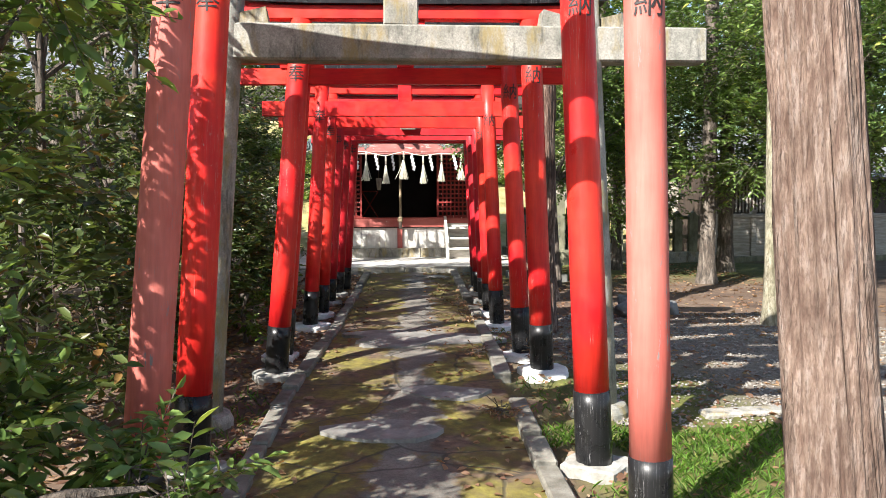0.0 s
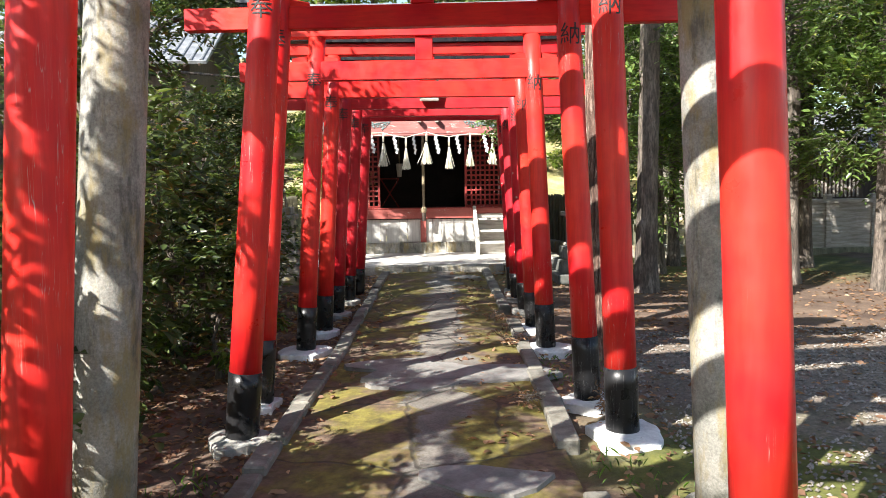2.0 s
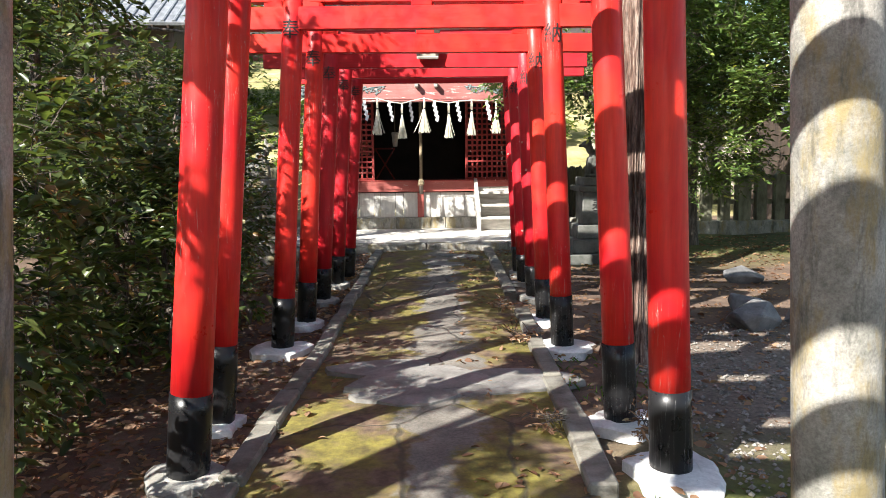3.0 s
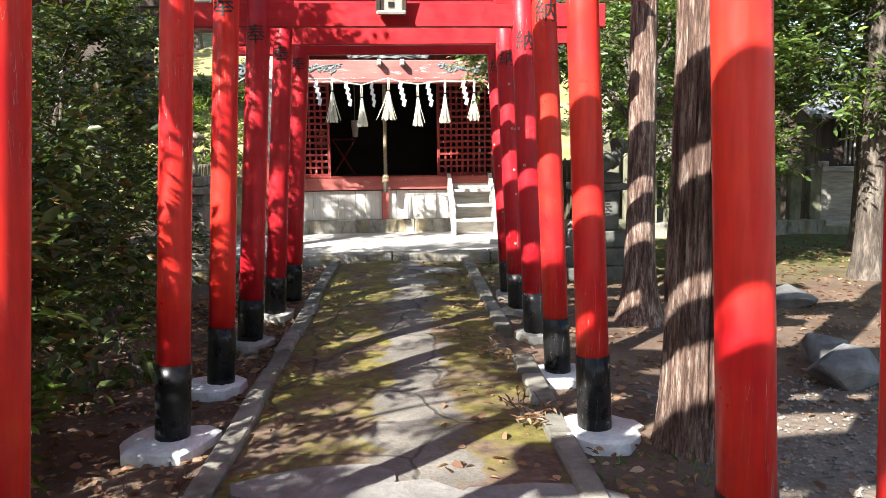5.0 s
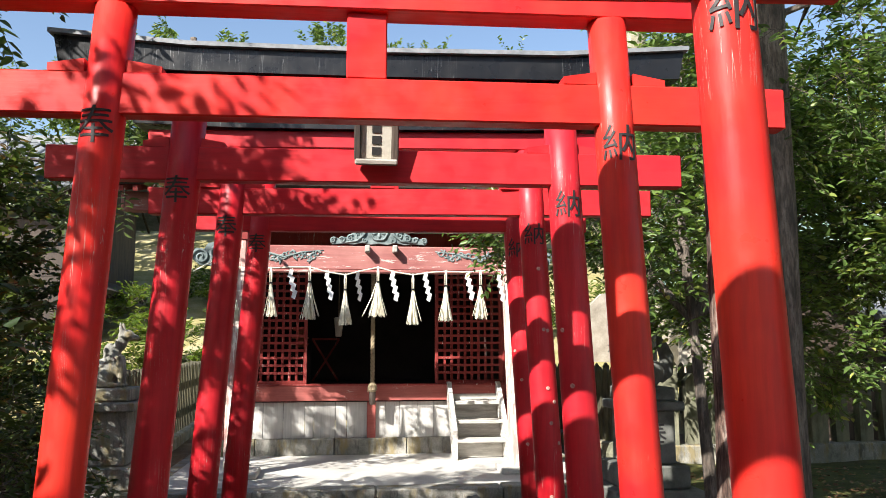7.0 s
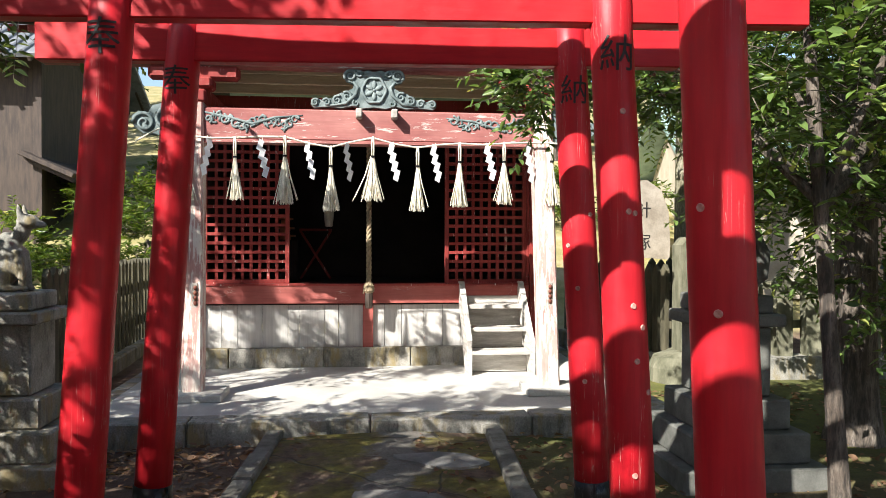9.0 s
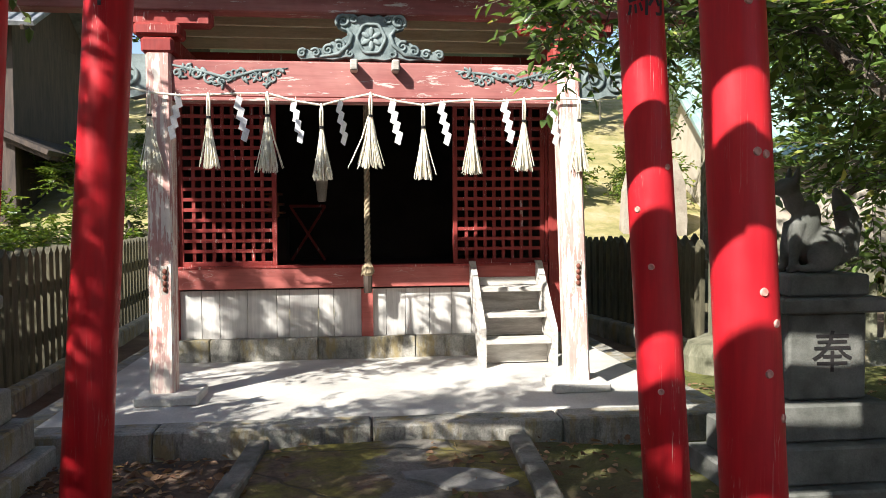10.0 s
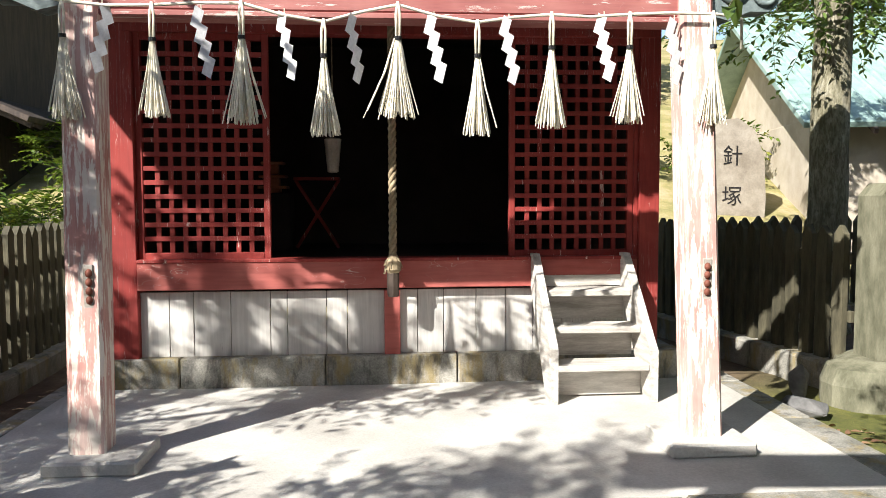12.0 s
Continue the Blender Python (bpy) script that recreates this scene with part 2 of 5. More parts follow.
def ground_material():
    m, t, p = nodes_of("leaf_strewn_soil")
    v = coords(t, world_space=True)
    sep = t.nodes.new("ShaderNodeSeparateXYZ")
    t.links.new(v, sep.inputs[0])
    soil = ramp(t, noise_of(t, v, 2.2, 6), [(0.3, (0.075, 0.045, 0.03)), (0.55, (0.16, 0.105, 0.07)), (0.75, (0.26, 0.19, 0.13))])
    grit = ramp(t, noise_of(t, v, 38, 4, 0.7), [(0.3, grey(0.5)), (0.65, grey(1.0))])
    gravel = ramp(t, noise_of(t, v, 26, 5, 0.75), [(0.3, (0.11, 0.09, 0.07)), (0.5, (0.20, 0.165, 0.13)), (0.7, (0.33, 0.28, 0.225))])
    moss = ramp(t, noise_of(t, v, 5, 5), [(0.3, (0.06, 0.075, 0.012)), (0.7, (0.17, 0.17, 0.035))])
    straw_g = ramp(t, noise_of(t, v, 1.3, 6, 0.7), [(0.3, (0.16, 0.17, 0.05)), (0.5, (0.34, 0.29, 0.12)), (0.7, (0.48, 0.40, 0.26))])
    wob = t.nodes.new("ShaderNodeMath")
    wob.operation = "MULTIPLY_ADD"
    wob.inputs[1].default_value, wob.inputs[2].default_value = 2.6, -1.3
    t.links.new(noise_of(t, v, 0.8, 5), wob.inputs[0])

    def band(axis, lo, hi, soft=0.5):
        s = t.nodes.new("ShaderNodeMath")
        s.operation = "ADD"
        t.links.new(sep.outputs[axis], s.inputs[0])
        t.links.new(wob.outputs[0], s.inputs[1])
        a = t.nodes.new("ShaderNodeMapRange")
        a.inputs[1].default_value, a.inputs[2].default_value = lo - soft, lo + soft
        b = t.nodes.new("ShaderNodeMapRange")
        b.inputs[1].default_value, b.inputs[2].default_value = hi + soft, hi - soft
        for q in (a, b):
            t.links.new(s.outputs[0], q.inputs[0])
        mm = t.nodes.new("ShaderNodeMath")
        mm.operation = "MULTIPLY"
        t.links.new(a.outputs[0], mm.inputs[0])
        t.links.new(b.outputs[0], mm.inputs[1])
        return mm.outputs[0]

    def both(a, b):
        mm = t.nodes.new("ShaderNodeMath")
        mm.operation = "MULTIPLY"
        t.links.new(a, mm.inputs[0])
        t.links.new(b, mm.inputs[1])
        return mm.outputs[0]

    col = mix(t, both(band(0, 2.0, 6.0, 0.7), band(1, 4.2, 9.4)), soil, gravel)
    col = mix(t, both(band(0, 1.3, 3.0, 0.3), band(1, 0.0, 7.0)), col, moss)
    col = mix(t, both(band(0, 1.9, 9.0, 0.4), band(1, 14.0, 18.0, 0.8)), col, moss)
    col = mix(t, band(1, 21.5, 400), col, straw_g)
    col = mix(t, 0.6, col, grit, "MULTIPLY")
    t.links.new(col, p.inputs["Base Color"])
    p.inputs["Roughness"].default_value = 0.95
    bump(t, p, noise_of(t, v, 30, 6, 0.7), 0.6, 0.03)
    return m


def path_material():
    """Old cracked concrete, mossy in two long bands."""
    m, t, p = nodes_of("mossy_cracked_concrete")
    v = coords(t, world_space=True)
    sep = t.nodes.new("ShaderNodeSeparateXYZ")
    t.links.new(v, sep.inputs[0])
    conc = ramp(t, noise_of(t, v, 3.0, 6), [(0.3, (0.10, 0.09, 0.075)), (0.55, (0.175, 0.16, 0.135)), (0.75, (0.25, 0.23, 0.195))])
    conc = mix(t, 0.65, conc, ramp(t, noise_of(t, v, 55, 5, 0.75), [(0.32, grey(0.45)), (0.6, grey(1.15))]), "MULTIPLY")
    moss = ramp(t, noise_of(t, v, 9, 6, 0.7), [(0.3, (0.065, 0.052, 0.015)), (0.5, (0.145, 0.122, 0.026)), (0.72, (0.265, 0.23, 0.044))])
    soil = ramp(t, noise_of(t, v, 14, 5), [(0.35, (0.07, 0.045, 0.03)), (0.65, (0.17, 0.115, 0.075))])
    # position across the path: x - (0.0635 * y + 0.02)
    ax = t.nodes.new("ShaderNodeMath")
    ax.operation = "MULTIPLY_ADD"
    ax.inputs[1].default_value, ax.inputs[2].default_value = -0.0665, 0.06
    t.links.new(sep.outputs[1], ax.inputs[0])
    cx = t.nodes.new("ShaderNodeMath")
    cx.operation = "ADD"
    t.links.new(sep.outputs[0], cx.inputs[0])
    t.links.new(ax.outputs[0], cx.inputs[1])
    wob = t.nodes.new("ShaderNodeMath")
    wob.operation = "MULTIPLY_ADD"
    wob.inputs[1].default_value = 1.1
    t.links.new(noise_of(t, v, 1.7, 7, 0.65), wob.inputs[0])
    t.links.new(cx.outputs[0], wob.inputs[2])
    side = ramp(t, wob.outputs[0], [(0.0, grey(1)), (0.37, grey(1)), (0.43, grey(0)), (0.74, grey(0)), (0.81, grey(1)), (1.0, grey(1))])
    vor = add(t, "ShaderNodeTexVoronoi", Scale=1.25)
    vor.feature = "DISTANCE_TO_EDGE"
    dw = mix(t, 0.16, v, add_color_noise(t, v, 2.5))
    t.links.new(dw, vor.inputs["Vector"])
    crack = ramp(t, vor.outputs["Distance"], [(0.004, grey(1)), (0.016, grey(0))])
    col = mix(t, side, conc, mix(t, ramp(t, noise_of(t, v, 2.3, 5), [(0.45, grey(0)), (0.6, grey(1))]), moss, soil))
    col = mix(t, mix(t, 0.3, crack, grey(0)), col, (0.045, 0.04, 0.028))
    t.links.new(col, p.inputs["Base Color"])
    p.inputs["Roughness"].default_value = 0.9
    h = mix(t, 0.55, noise_of(t, v, 24, 6, 0.7), mix(t, 1.0, grey(1), crack, "SUBTRACT"))
    bump(t, p, h, 0.55, 0.02)
    return m


def add_color_noise(t, vec, scale):
    n = add(t, "ShaderNodeTexNoise", Scale=scale, Detail=3)
    t.links.new(vec, n.inputs["Vector"])
    return n.outputs["Color"]


soil_mat = ground_material()
path_mat = path_material()


# ---- mesh helpers ----
def as_mesh(name, bm, material, smooth=False):
    me = bpy.data.meshes.new(name)
    bm.normal_update()
    bm.to_mesh(me)
    bm.free()
    me.materials.append(material)
    if smooth:
        me.polygons.foreach_set("use_smooth", [True] * len(me.polygons))
    return me


def part(name, bm, material, parent, label="", smooth=False):
    ob = new(name, bm if isinstance(bm, bpy.types.Mesh) else as_mesh(name, bm, material, smooth))
    ob.parent = parent
    if label:
        ob["label"] = label
    return ob


def thing(name, label, category, at=(0, 0, 0), group="", kind="", turn=0):
    e = new(name)
    e.empty_display_size = 0.1
    e.matrix_basis = pose(*at, 0, 0, turn)
    return tagged(e, label, category, group, kind)


def solid(name, bm, material, label, category="", kind="", group="", smooth=False):
    return tagged(new(name, as_mesh(name, bm, material, smooth)), label, category, group, kind)


def box(bm, c, size, m=None, bev=0.0):
    """A box of that size about c; bev rounds its edges."""
    mat = Matrix.Translation(c) @ (m or Matrix()) @ Matrix.Diagonal((*size, 1))
    r = bmesh.ops.create_cube(bm, size=1, matrix=mat)
    if bev:
        es = list({e for v in r["verts"] for e in v.link_edges})
        bmesh.ops.bevel(bm, geom=es, offset=bev, segments=1, affect="EDGES", profile=0.5)
    return bm


def one_box(size, c=(0, 0, 0), bev=0.004, m=None):
    return box(bmesh.new(), c, size, m, bev)


def tube(bm, pts, radii, n=16, cap=True, squash=1.0):
    """A round bar along points, with a radius at each."""
    rings = []
    for i, p in enumerate(pts):
        p = Vector(p)
        a = Vector(pts[max(i - 1, 0)])
        b = Vector(pts[min(i + 1, len(pts) - 1)])
        d = (b - a).normalized()
        u = d.cross(Vector((0, 1, 0)) if abs(d.y) < 0.9 else Vector((1, 0, 0))).normalized()
        w = d.cross(u)
        r = radii[i] if isinstance(radii, (list, tuple)) else radii
        rings.append([bm.verts.new(p + r * (math.cos(k * math.tau / n) * u + squash * math.sin(k * math.tau / n) * w)) for k in range(n)])
    for a, b in zip(rings, rings[1:]):
        for k in range(n):
            bm.faces.new((a[k], b[k], b[(k + 1) % n], a[(k + 1) % n]))
    if cap:
        bm.faces.new(rings[0])
        bm.faces.new(list(reversed(rings[-1])))
    return bm


def fix(bm):
    bmesh.ops.recalc_face_normals(bm, faces=bm.faces)
    return bm


def plate(outline, y0, y1, bm=None):
    """A plate cut to an outline in x and z, from y0 to y1."""
    bm = bm or bmesh.new()
    a = [bm.verts.new((x, y0, z)) for x, z in outline]
    b = [bm.verts.new((x, y1, z)) for x, z in outline]
    bm.faces.new(a)
    bm.faces.new(list(reversed(b)))
    for i in range(len(a)):
        j = (i + 1) % len(a)
        bm.faces.new((a[j], a[i], b[i], b[j]))
    return fix(bm)


def raw(name, verts, faces, material, smooth=False):
    me = bpy.data.meshes.new(name)
    me.from_pydata(verts, [], faces)
    me.materials.append(material)
    me.update()
    if smooth:
        me.polygons.foreach_set("use_smooth", [True] * len(me.polygons))
    return me


def glyph_mesh(text, size, radius=0.0, depth=0.004, name="inscription"):
    """Letters in x and z, facing -y, bent round an upright shaft of that radius if one is given."""
    cu = bpy.data.curves.new(name, "FONT")
    cu.body, cu.size, cu.align_x, cu.align_y = text, size, "CENTER", "CENTER"
    cu.resolution_u = 2
    tmp = new("tmp", cu)
    me = bpy.data.meshes.new_from_object(tmp.evaluated_get(bpy.context.evaluated_depsgraph_get()))
    bpy.data.objects.remove(tmp)
    bpy.data.curves.remove(cu)
    bm = bmesh.new()
    bm.from_mesh(me)
    bpy.data.meshes.remove(me)
    bmesh.ops.triangulate(bm, faces=bm.faces)
    if radius:
        for _ in range(2):
            bmesh.ops.subdivide_edges(bm, edges=[e for e in bm.edges if e.calc_length() > 0.02], cuts=1)
            bmesh.ops.triangulate(bm, faces=bm.faces)
    for v in bm.verts:
        x, y = v.co.x, v.co.y
        v.co = (x, 0, y) if not radius else (radius * math.sin(x / radius), -radius * math.cos(x / radius), y)
    r = bmesh.ops.extrude_face_region(bm, geom=bm.faces[:])
    for v in (g for g in r["geom"] if isinstance(g, bmesh.types.BMVert)):
        d = Vector((0, -1, 0)) if not radius else Vector((v.co.x, v.co.y, 0)).normalized()
        v.co += d * depth
    return fix(bm)


def ground_z(x, y):
    """Height of the ground: a gentle fall along the path and a hill behind the shrine."""
    z = float(np.interp(y, [-8, 0, 4.5, 7.0, 13.0, 15.0], [-0.22, -0.19, -0.15, -0.09, -0.075, -0.055]))
    off = abs(x - 0.065 * y - 0.28)
    if off > 0.85:
        z -= min(off - 0.85, 0.5) * 0.09
    k = max(0.0, y - 21.0 - 0.12 * abs(x - 1))
    z += min(0.36 * k * min(1, k / 3), 9.0)
    return z


# ---- large structure ----
def spaced(lo, hi, step, far):
    mid = list(np.arange(lo, hi + 1e-6, step))
    grow = [step * 1.7 ** i for i in range(1, 40)]
    a, b, out_a, out_b = lo, hi, [], []
    for g in grow:
        a -= g
        b += g
        out_a.append(a)
        out_b.append(b)
        if b > far:
            break
    return out_a[::-1] + mid + out_b


def build_ground():
    xs, ys = spaced(-7, 10, 0.17, 900), spaced(-5, 32, 0.17, 900)
    verts, faces = [], []
    for y in ys:
        for x in xs:
            z = ground_z(x, y)
            near = abs(x) < 14 and -8 < y < 36
            if near:
                on_path = abs(x - 0.065 * y - 0.2) < 0.95 and y < 15.4
                z += noise.noise((x * 1.1, y * 1.1, 3)) * (0.012 if on_path else 0.035) + noise.noise((x * 5, y * 5, 1)) * (0.004 if on_path else 0.012)
                if on_path or (-1.75 < x < 3.4 and 15.2 < y < 21.5):
                    z -= 0.05
            verts.append((x, y, z))
    n = len(xs)
    for j in range(len(ys) - 1):
        for i in range(n - 1):
            faces.append((j * n + i, j * n + i + 1, (j + 1) * n + i + 1, (j + 1) * n + i))
    return tagged(new("ground", raw("ground", verts, faces, soil_mat, True)), "brown leaf-strewn soil with gravel and moss", "ground", kind="structure")


build_ground()


def left_edge(y):
    return float(np.interp(y, [-5, 4, 5.9, 9.25, 13.5, 15.4], [-1.0, -0.77, -0.70, -0.40, -0.14, -0.02]))


def right_edge(y):
    return float(np.interp(y, [-5, 4.8, 9.05, 10.8, 15.4], [0.55, 1.01, 1.29, 1.42, 1.67]))


def build_path():
    verts, faces = [], []
    ys, nx = np.arange(-5, 15.36, 0.12), 15
    for y in ys:
        a, b = left_edge(y) + 0.10, right_edge(y) + 0.03
        for i in range(nx):
            f = i / (nx - 1)
            x = a + (b - a) * f
            z = ground_z(0.3 + 0.065 * y, y) - 0.012 + 0.03 * math.sin(f * math.pi) + noise.noise((x * 2.3, y * 2.3, 7)) * 0.012
            verts.append((x, y, z))
    for j in range(len(ys) - 1):
        for i in range(nx - 1):
            faces.append((j * nx + i, j * nx + i + 1, (j + 1) * nx + i + 1, (j + 1) * nx + i))
    return tagged(new("path", raw("path", verts, faces, path_mat, True)), "cracked concrete path with bands of brown moss", "path", kind="structure")


path = build_path()

# ---- gates ----
def shaft(base, top, z0, z1, r0, r1, full, n=24):
    """A piece of a leaning post between two heights, its radius going from r0 at the foot to r1 at the top."""
    bm = bmesh.new()
    pts, rad = [], []
    for i in range(6):
        z = z0 + (z1 - z0) * i / 5
        f = z / full
        pts.append((base[0] + (top[0] - base[0]) * f, base[1] + (top[1] - base[1]) * f, z))
        rad.append(r0 + (r1 - r0) * f)
    return fix(tube(bm, pts, rad, n))


def pad_mesh(r, h, seed):
    """A hand-laid footing, lumpy in outline."""
    bm = bmesh.new()
    n = 22
    for rr, z in ((1.0, -0.04), (1.0, h * 0.6), (0.9, h * 0.95), (0.55, h * 1.1)):
        for k in range(n):
            a = k * math.tau / n
            w = 0.92 / max(abs(math.cos(a + seed)), abs(math.sin(a + seed))) ** 0.45 + 0.30 * noise.noise((math.cos(a) * 1.4 + seed * 3.1, math.sin(a) * 1.4, seed)) + 0.10 * noise.noise((math.cos(a) * 5, math.sin(a) * 5, seed))
            bm.verts.new((r * rr * w * math.cos(a), r * rr * w * math.sin(a), z + 0.012 * noise.noise((k * 0.7, rr * 4, seed))))
    bm.verts.ensure_lookup_table()
    for q in range(3):
        for k in range(n):
            a, b = q * n + k, q * n + (k + 1) % n
            bm.faces.new([bm.verts[i] for i in (a, b, b + n, a + n)])
    bm.faces.new(bm.verts[3 * n:4 * n])
    return fix(bm)




POSTS = []


def torii(name, y, lx, rx, ltop, rtop, paint_mat, label, r0=0.098, r1=0.084, black_h=0.42, nuki=(2.33, 2.50), ends=(0.42, 0.55), pads=(None, None), dyl=0.0, plaque=False, knots=0, crest=3.0, marks=(2.25, 2.22)):
    """A gate of two leaning posts, a tie beam with wedges, a strut, a lintel and a black-topped crown."""
    z = ground_z(0.3 + 0.065 * y, y)
    g = thing("torii_gate", label, "torii", (0, y, z), "red gates over the path")
    full = crest - 0.24 - z
    beam_mat = {red: red_beam, crimson: crimson_beam, salmon: salmon_beam}[paint_mat]
    mids = []
    POSTS.extend(((lx, y), (rx, y)))
    for side, bx, tx, dy in ((-1, lx, ltop, dyl), (1, rx, rtop, 0.0)):
        base, top = (bx, dy), (bx + (tx - bx) * full / (2.4 - z), dy)
        post = part("post", shaft(base, top, black_h, full, r0, r1, full), paint_mat, g, smooth=True)
        part("post_foot", shaft(base, top, -0.03, black_h, r0 + 0.004, r0 + 0.003, full), black, post, "black lacquered post foot", True)
        mids.append((base, top))
        zc = marks[0 if side < 0 else 1] - z
        f = zc / full
        rr = r0 + (r1 - r0) * f
        ob = part("inscription", glyph_mesh("\u5949" if side < 0 else "\u7d0d", 0.152, rr + 0.0015, 0.002), ink, post, "black brushed character")
        ob.matrix_basis = pose(base[0] + (top[0] - base[0]) * f, base[1] + (top[1] - base[1]) * f, zc, 0, 0, -6 if side < 0 else -4)
        if knots and side > 0:
            random.seed(int(y * 10))
            for q in range(knots):
                zc, an = random.uniform(0.45, 2.1), radians(random.uniform(-150, -40))
                f = zc / full
                rr = r0 + (r1 - r0) * f + 0.001
                kb = part("knot", fix(tube(bmesh.new(), [(-0.003, 0, 0), (0.003, 0, 0)], [0.013, 0.010], 12)), knot_mat, post, "pale plugged knot")
                kb.matrix_basis = Matrix.Translation((base[0] + (top[0] - base[0]) * f + rr * math.cos(an), base[1] + rr * math.sin(an), zc)) @ Matrix.Rotation(an, 4, "Z")
        if pads[0 if side < 0 else 1]:
            r, h, pm = pads[0 if side < 0 else 1]
            r, h = r * 0.88, h * 0.6
            pd = solid("footing", pad_mesh(r, h, y + side), pm, "lumpy %s footing under a red gate post" % ("whitewashed concrete" if pm is white_pad else "grey concrete"), "footing", group="gate footings")
            pd.location = (bx + 0.02 * side, y + dy, z - 0.01)
    n0, n1 = nuki[0] - z, nuki[1] - z

    def across(zz, side):
        b, t = mids[side]
        f = zz / full
        return b[0] + (t[0] - b[0]) * f, b[1] + (t[1] - b[1]) * f
    xl, yl = across((n0 + n1) / 2, 0)
    xr, yr = across((n0 + n1) / 2, 1)
    turn = Matrix.Rotation(math.atan2(yr - yl, xr - xl), 4, "Z")
    mid = ((xl - ends[0] + xr + ends[1]) / 2, (yl + yr) / 2)
    part("tie_beam", one_box((xr - xl + ends[0] + ends[1], 0.085, n1 - n0), (*mid, (n0 + n1) / 2), 0.006, turn), beam_mat, g)
    for sx, yy in ((xl, yl), (xr, yr)):
        for d in (-1, 1):
            w = plate([(0.0, 0.0), (0.13, 0.0), (0.13, 0.028), (0.0, 0.05)] if d > 0 else [(0.0, 0.0), (0.0, 0.05), (-0.13, 0.028), (-0.13, 0.0)], -0.036, 0.036)
            ob = part("wedge", w, beam_mat, g)
            ob.location = (sx + d * 0.075, yy, n1)
    zs0, zs1, zk1 = full, full + 0.115, full + 0.235
    cxx = (xl + xr) / 2
    part("strut", one_box((0.155, 0.07, zs0 - n1), (cxx, mid[1], (zs0 + n1) / 2), 0.006), beam_mat, g)
    wide = xr - xl + 2 * 0.62
    part("lintel", one_box((wide - 0.16, 0.13, zs1 - zs0), (cxx, mid[1], (zs0 + zs1) / 2), 0.006, turn), beam_mat, g)
    half = wide / 2
    crown = plate([(-half, zs1 + 0.03), (-half * 0.6, zs1 + 0.006), (0, zs1), (half * 0.6, zs1 + 0.006), (half, zs1 + 0.03), (half + 0.03, zk1 + 0.06), (half * 0.6, zk1 + 0.01), (0, zk1), (-half * 0.6, zk1 + 0.01), (-half - 0.03, zk1 + 0.06)], -0.11, 0.11)
    cr = part("crown", crown, black, g, "black-painted crown beam")
    cr.matrix_basis = Matrix.Translation((cxx, mid[1], 0)) @ turn
    roof = plate([(-half - 0.05, zk1 + 0.062), (-half * 0.6, zk1 + 0.012), (0, zk1 + 0.002), (half * 0.6, zk1 + 0.012), (half + 0.05, zk1 + 0.062), (half + 0.05, zk1 + 0.085), (half * 0.6, zk1 + 0.035), (0, zk1 + 0.025), (-half * 0.6, zk1 + 0.035), (-half - 0.05, zk1 + 0.085)], -0.14, 0.14)
    cv = part("crown_cover", roof, tile, cr, "grey metal cover strip")
    if plaque:
        q = thing("plaque", "small framed wooden plaque hung on a gate", "plaque", (cxx - 0.01, y + mid[1] - 0.085, 2.43))
        q.matrix_basis = q.matrix_basis @ pose(0, 0, 0, 13, 0, 0)
        part("panel", one_box((0.16, 0.018, 0.20), (0, 0, 0.11), 0.003), paper_board, q)
        for sx in (-1, 1):
            part("side_frame", one_box((0.034, 0.05, 0.235), (sx * 0.097, -0.01, 0.12), 0.006), dark_wood, q)
        part("top_frame", one_box((0.25, 0.06, 0.04), (0, -0.012, 0.248), 0.006), dark_wood, q)
        # Paler old wood than the sides, partly for the light on this edge.
        part("bottom_frame", one_box((0.22, 0.075, 0.032), (0, -0.016, -0.006), 0.008), old_wood, q, "pale weathered lower frame, lighter for its lit edge")
        for k in range(3):
            part("inscription", one_box((0.045, 0.004, 0.042), (0, -0.012, 0.05 + 0.058 * k), 0.0), ink, q)
    return g


knot_mat = simple("pale_knot", (0.50, 0.20, 0.16), (0.62, 0.38, 0.32), 20, 0.6)
paper_board = simple("aged_board", (0.42, 0.38, 0.30), (0.56, 0.52, 0.44), 8, 0.7)
WH, GR = white_pad, grey_pad
torii("a", 3.54, -1.03, 1.335, -0.80, 1.256, salmon, "faded salmon torii gate with flaking paint and black feet", 0.098, 0.088, 0.40, (2.42, 2.60), (0.6, 0.6), ((0.2, 0.04, GR), None), 0.16, crest=3.15, marks=(2.30, 2.28))
torii("b", 4.505, -1.012, 1.352, -0.841, 1.226, red, "bright vermilion torii gate with black feet", 0.104, 0.095, 0.46, (2.62, 2.79), (0.6, 0.6), ((0.23, 0.05, GR), (0.24, 0.07, GR)), 0.17, crest=3.25, marks=(2.52, 2.50))
torii("d", 6.753, -0.772, 1.557, -0.557, 1.452, red, "vermilion torii gate with black feet and brushed characters", 0.098, 0.090, 0.42, (2.57, 2.74), (0.65, 0.65), ((0.26, 0.05, GR), (0.29, 0.06, WH)), 0.15, crest=3.18, marks=(2.47, 2.46))
torii("e", 7.43, -0.785, 1.513, -0.581, 1.381, red, "vermilion torii gate close behind another", 0.089, 0.080, 0.47, (2.50, 2.65), (0.65, 0.75), ((0.22, 0.05, WH), (0.25, 0.06, WH)), 0.2, crest=3.12, marks=(2.42, 2.415))
torii("f", 9.16, -0.651, 1.566, -0.494, 1.457, red, "vermilion torii gate with bright paint", 0.086, 0.078, 0.42, (2.378, 2.548), (0.68, 0.32), ((0.27, 0.06, WH), (0.27, 0.06, WH)), 0.16, marks=(2.37, 2.323))
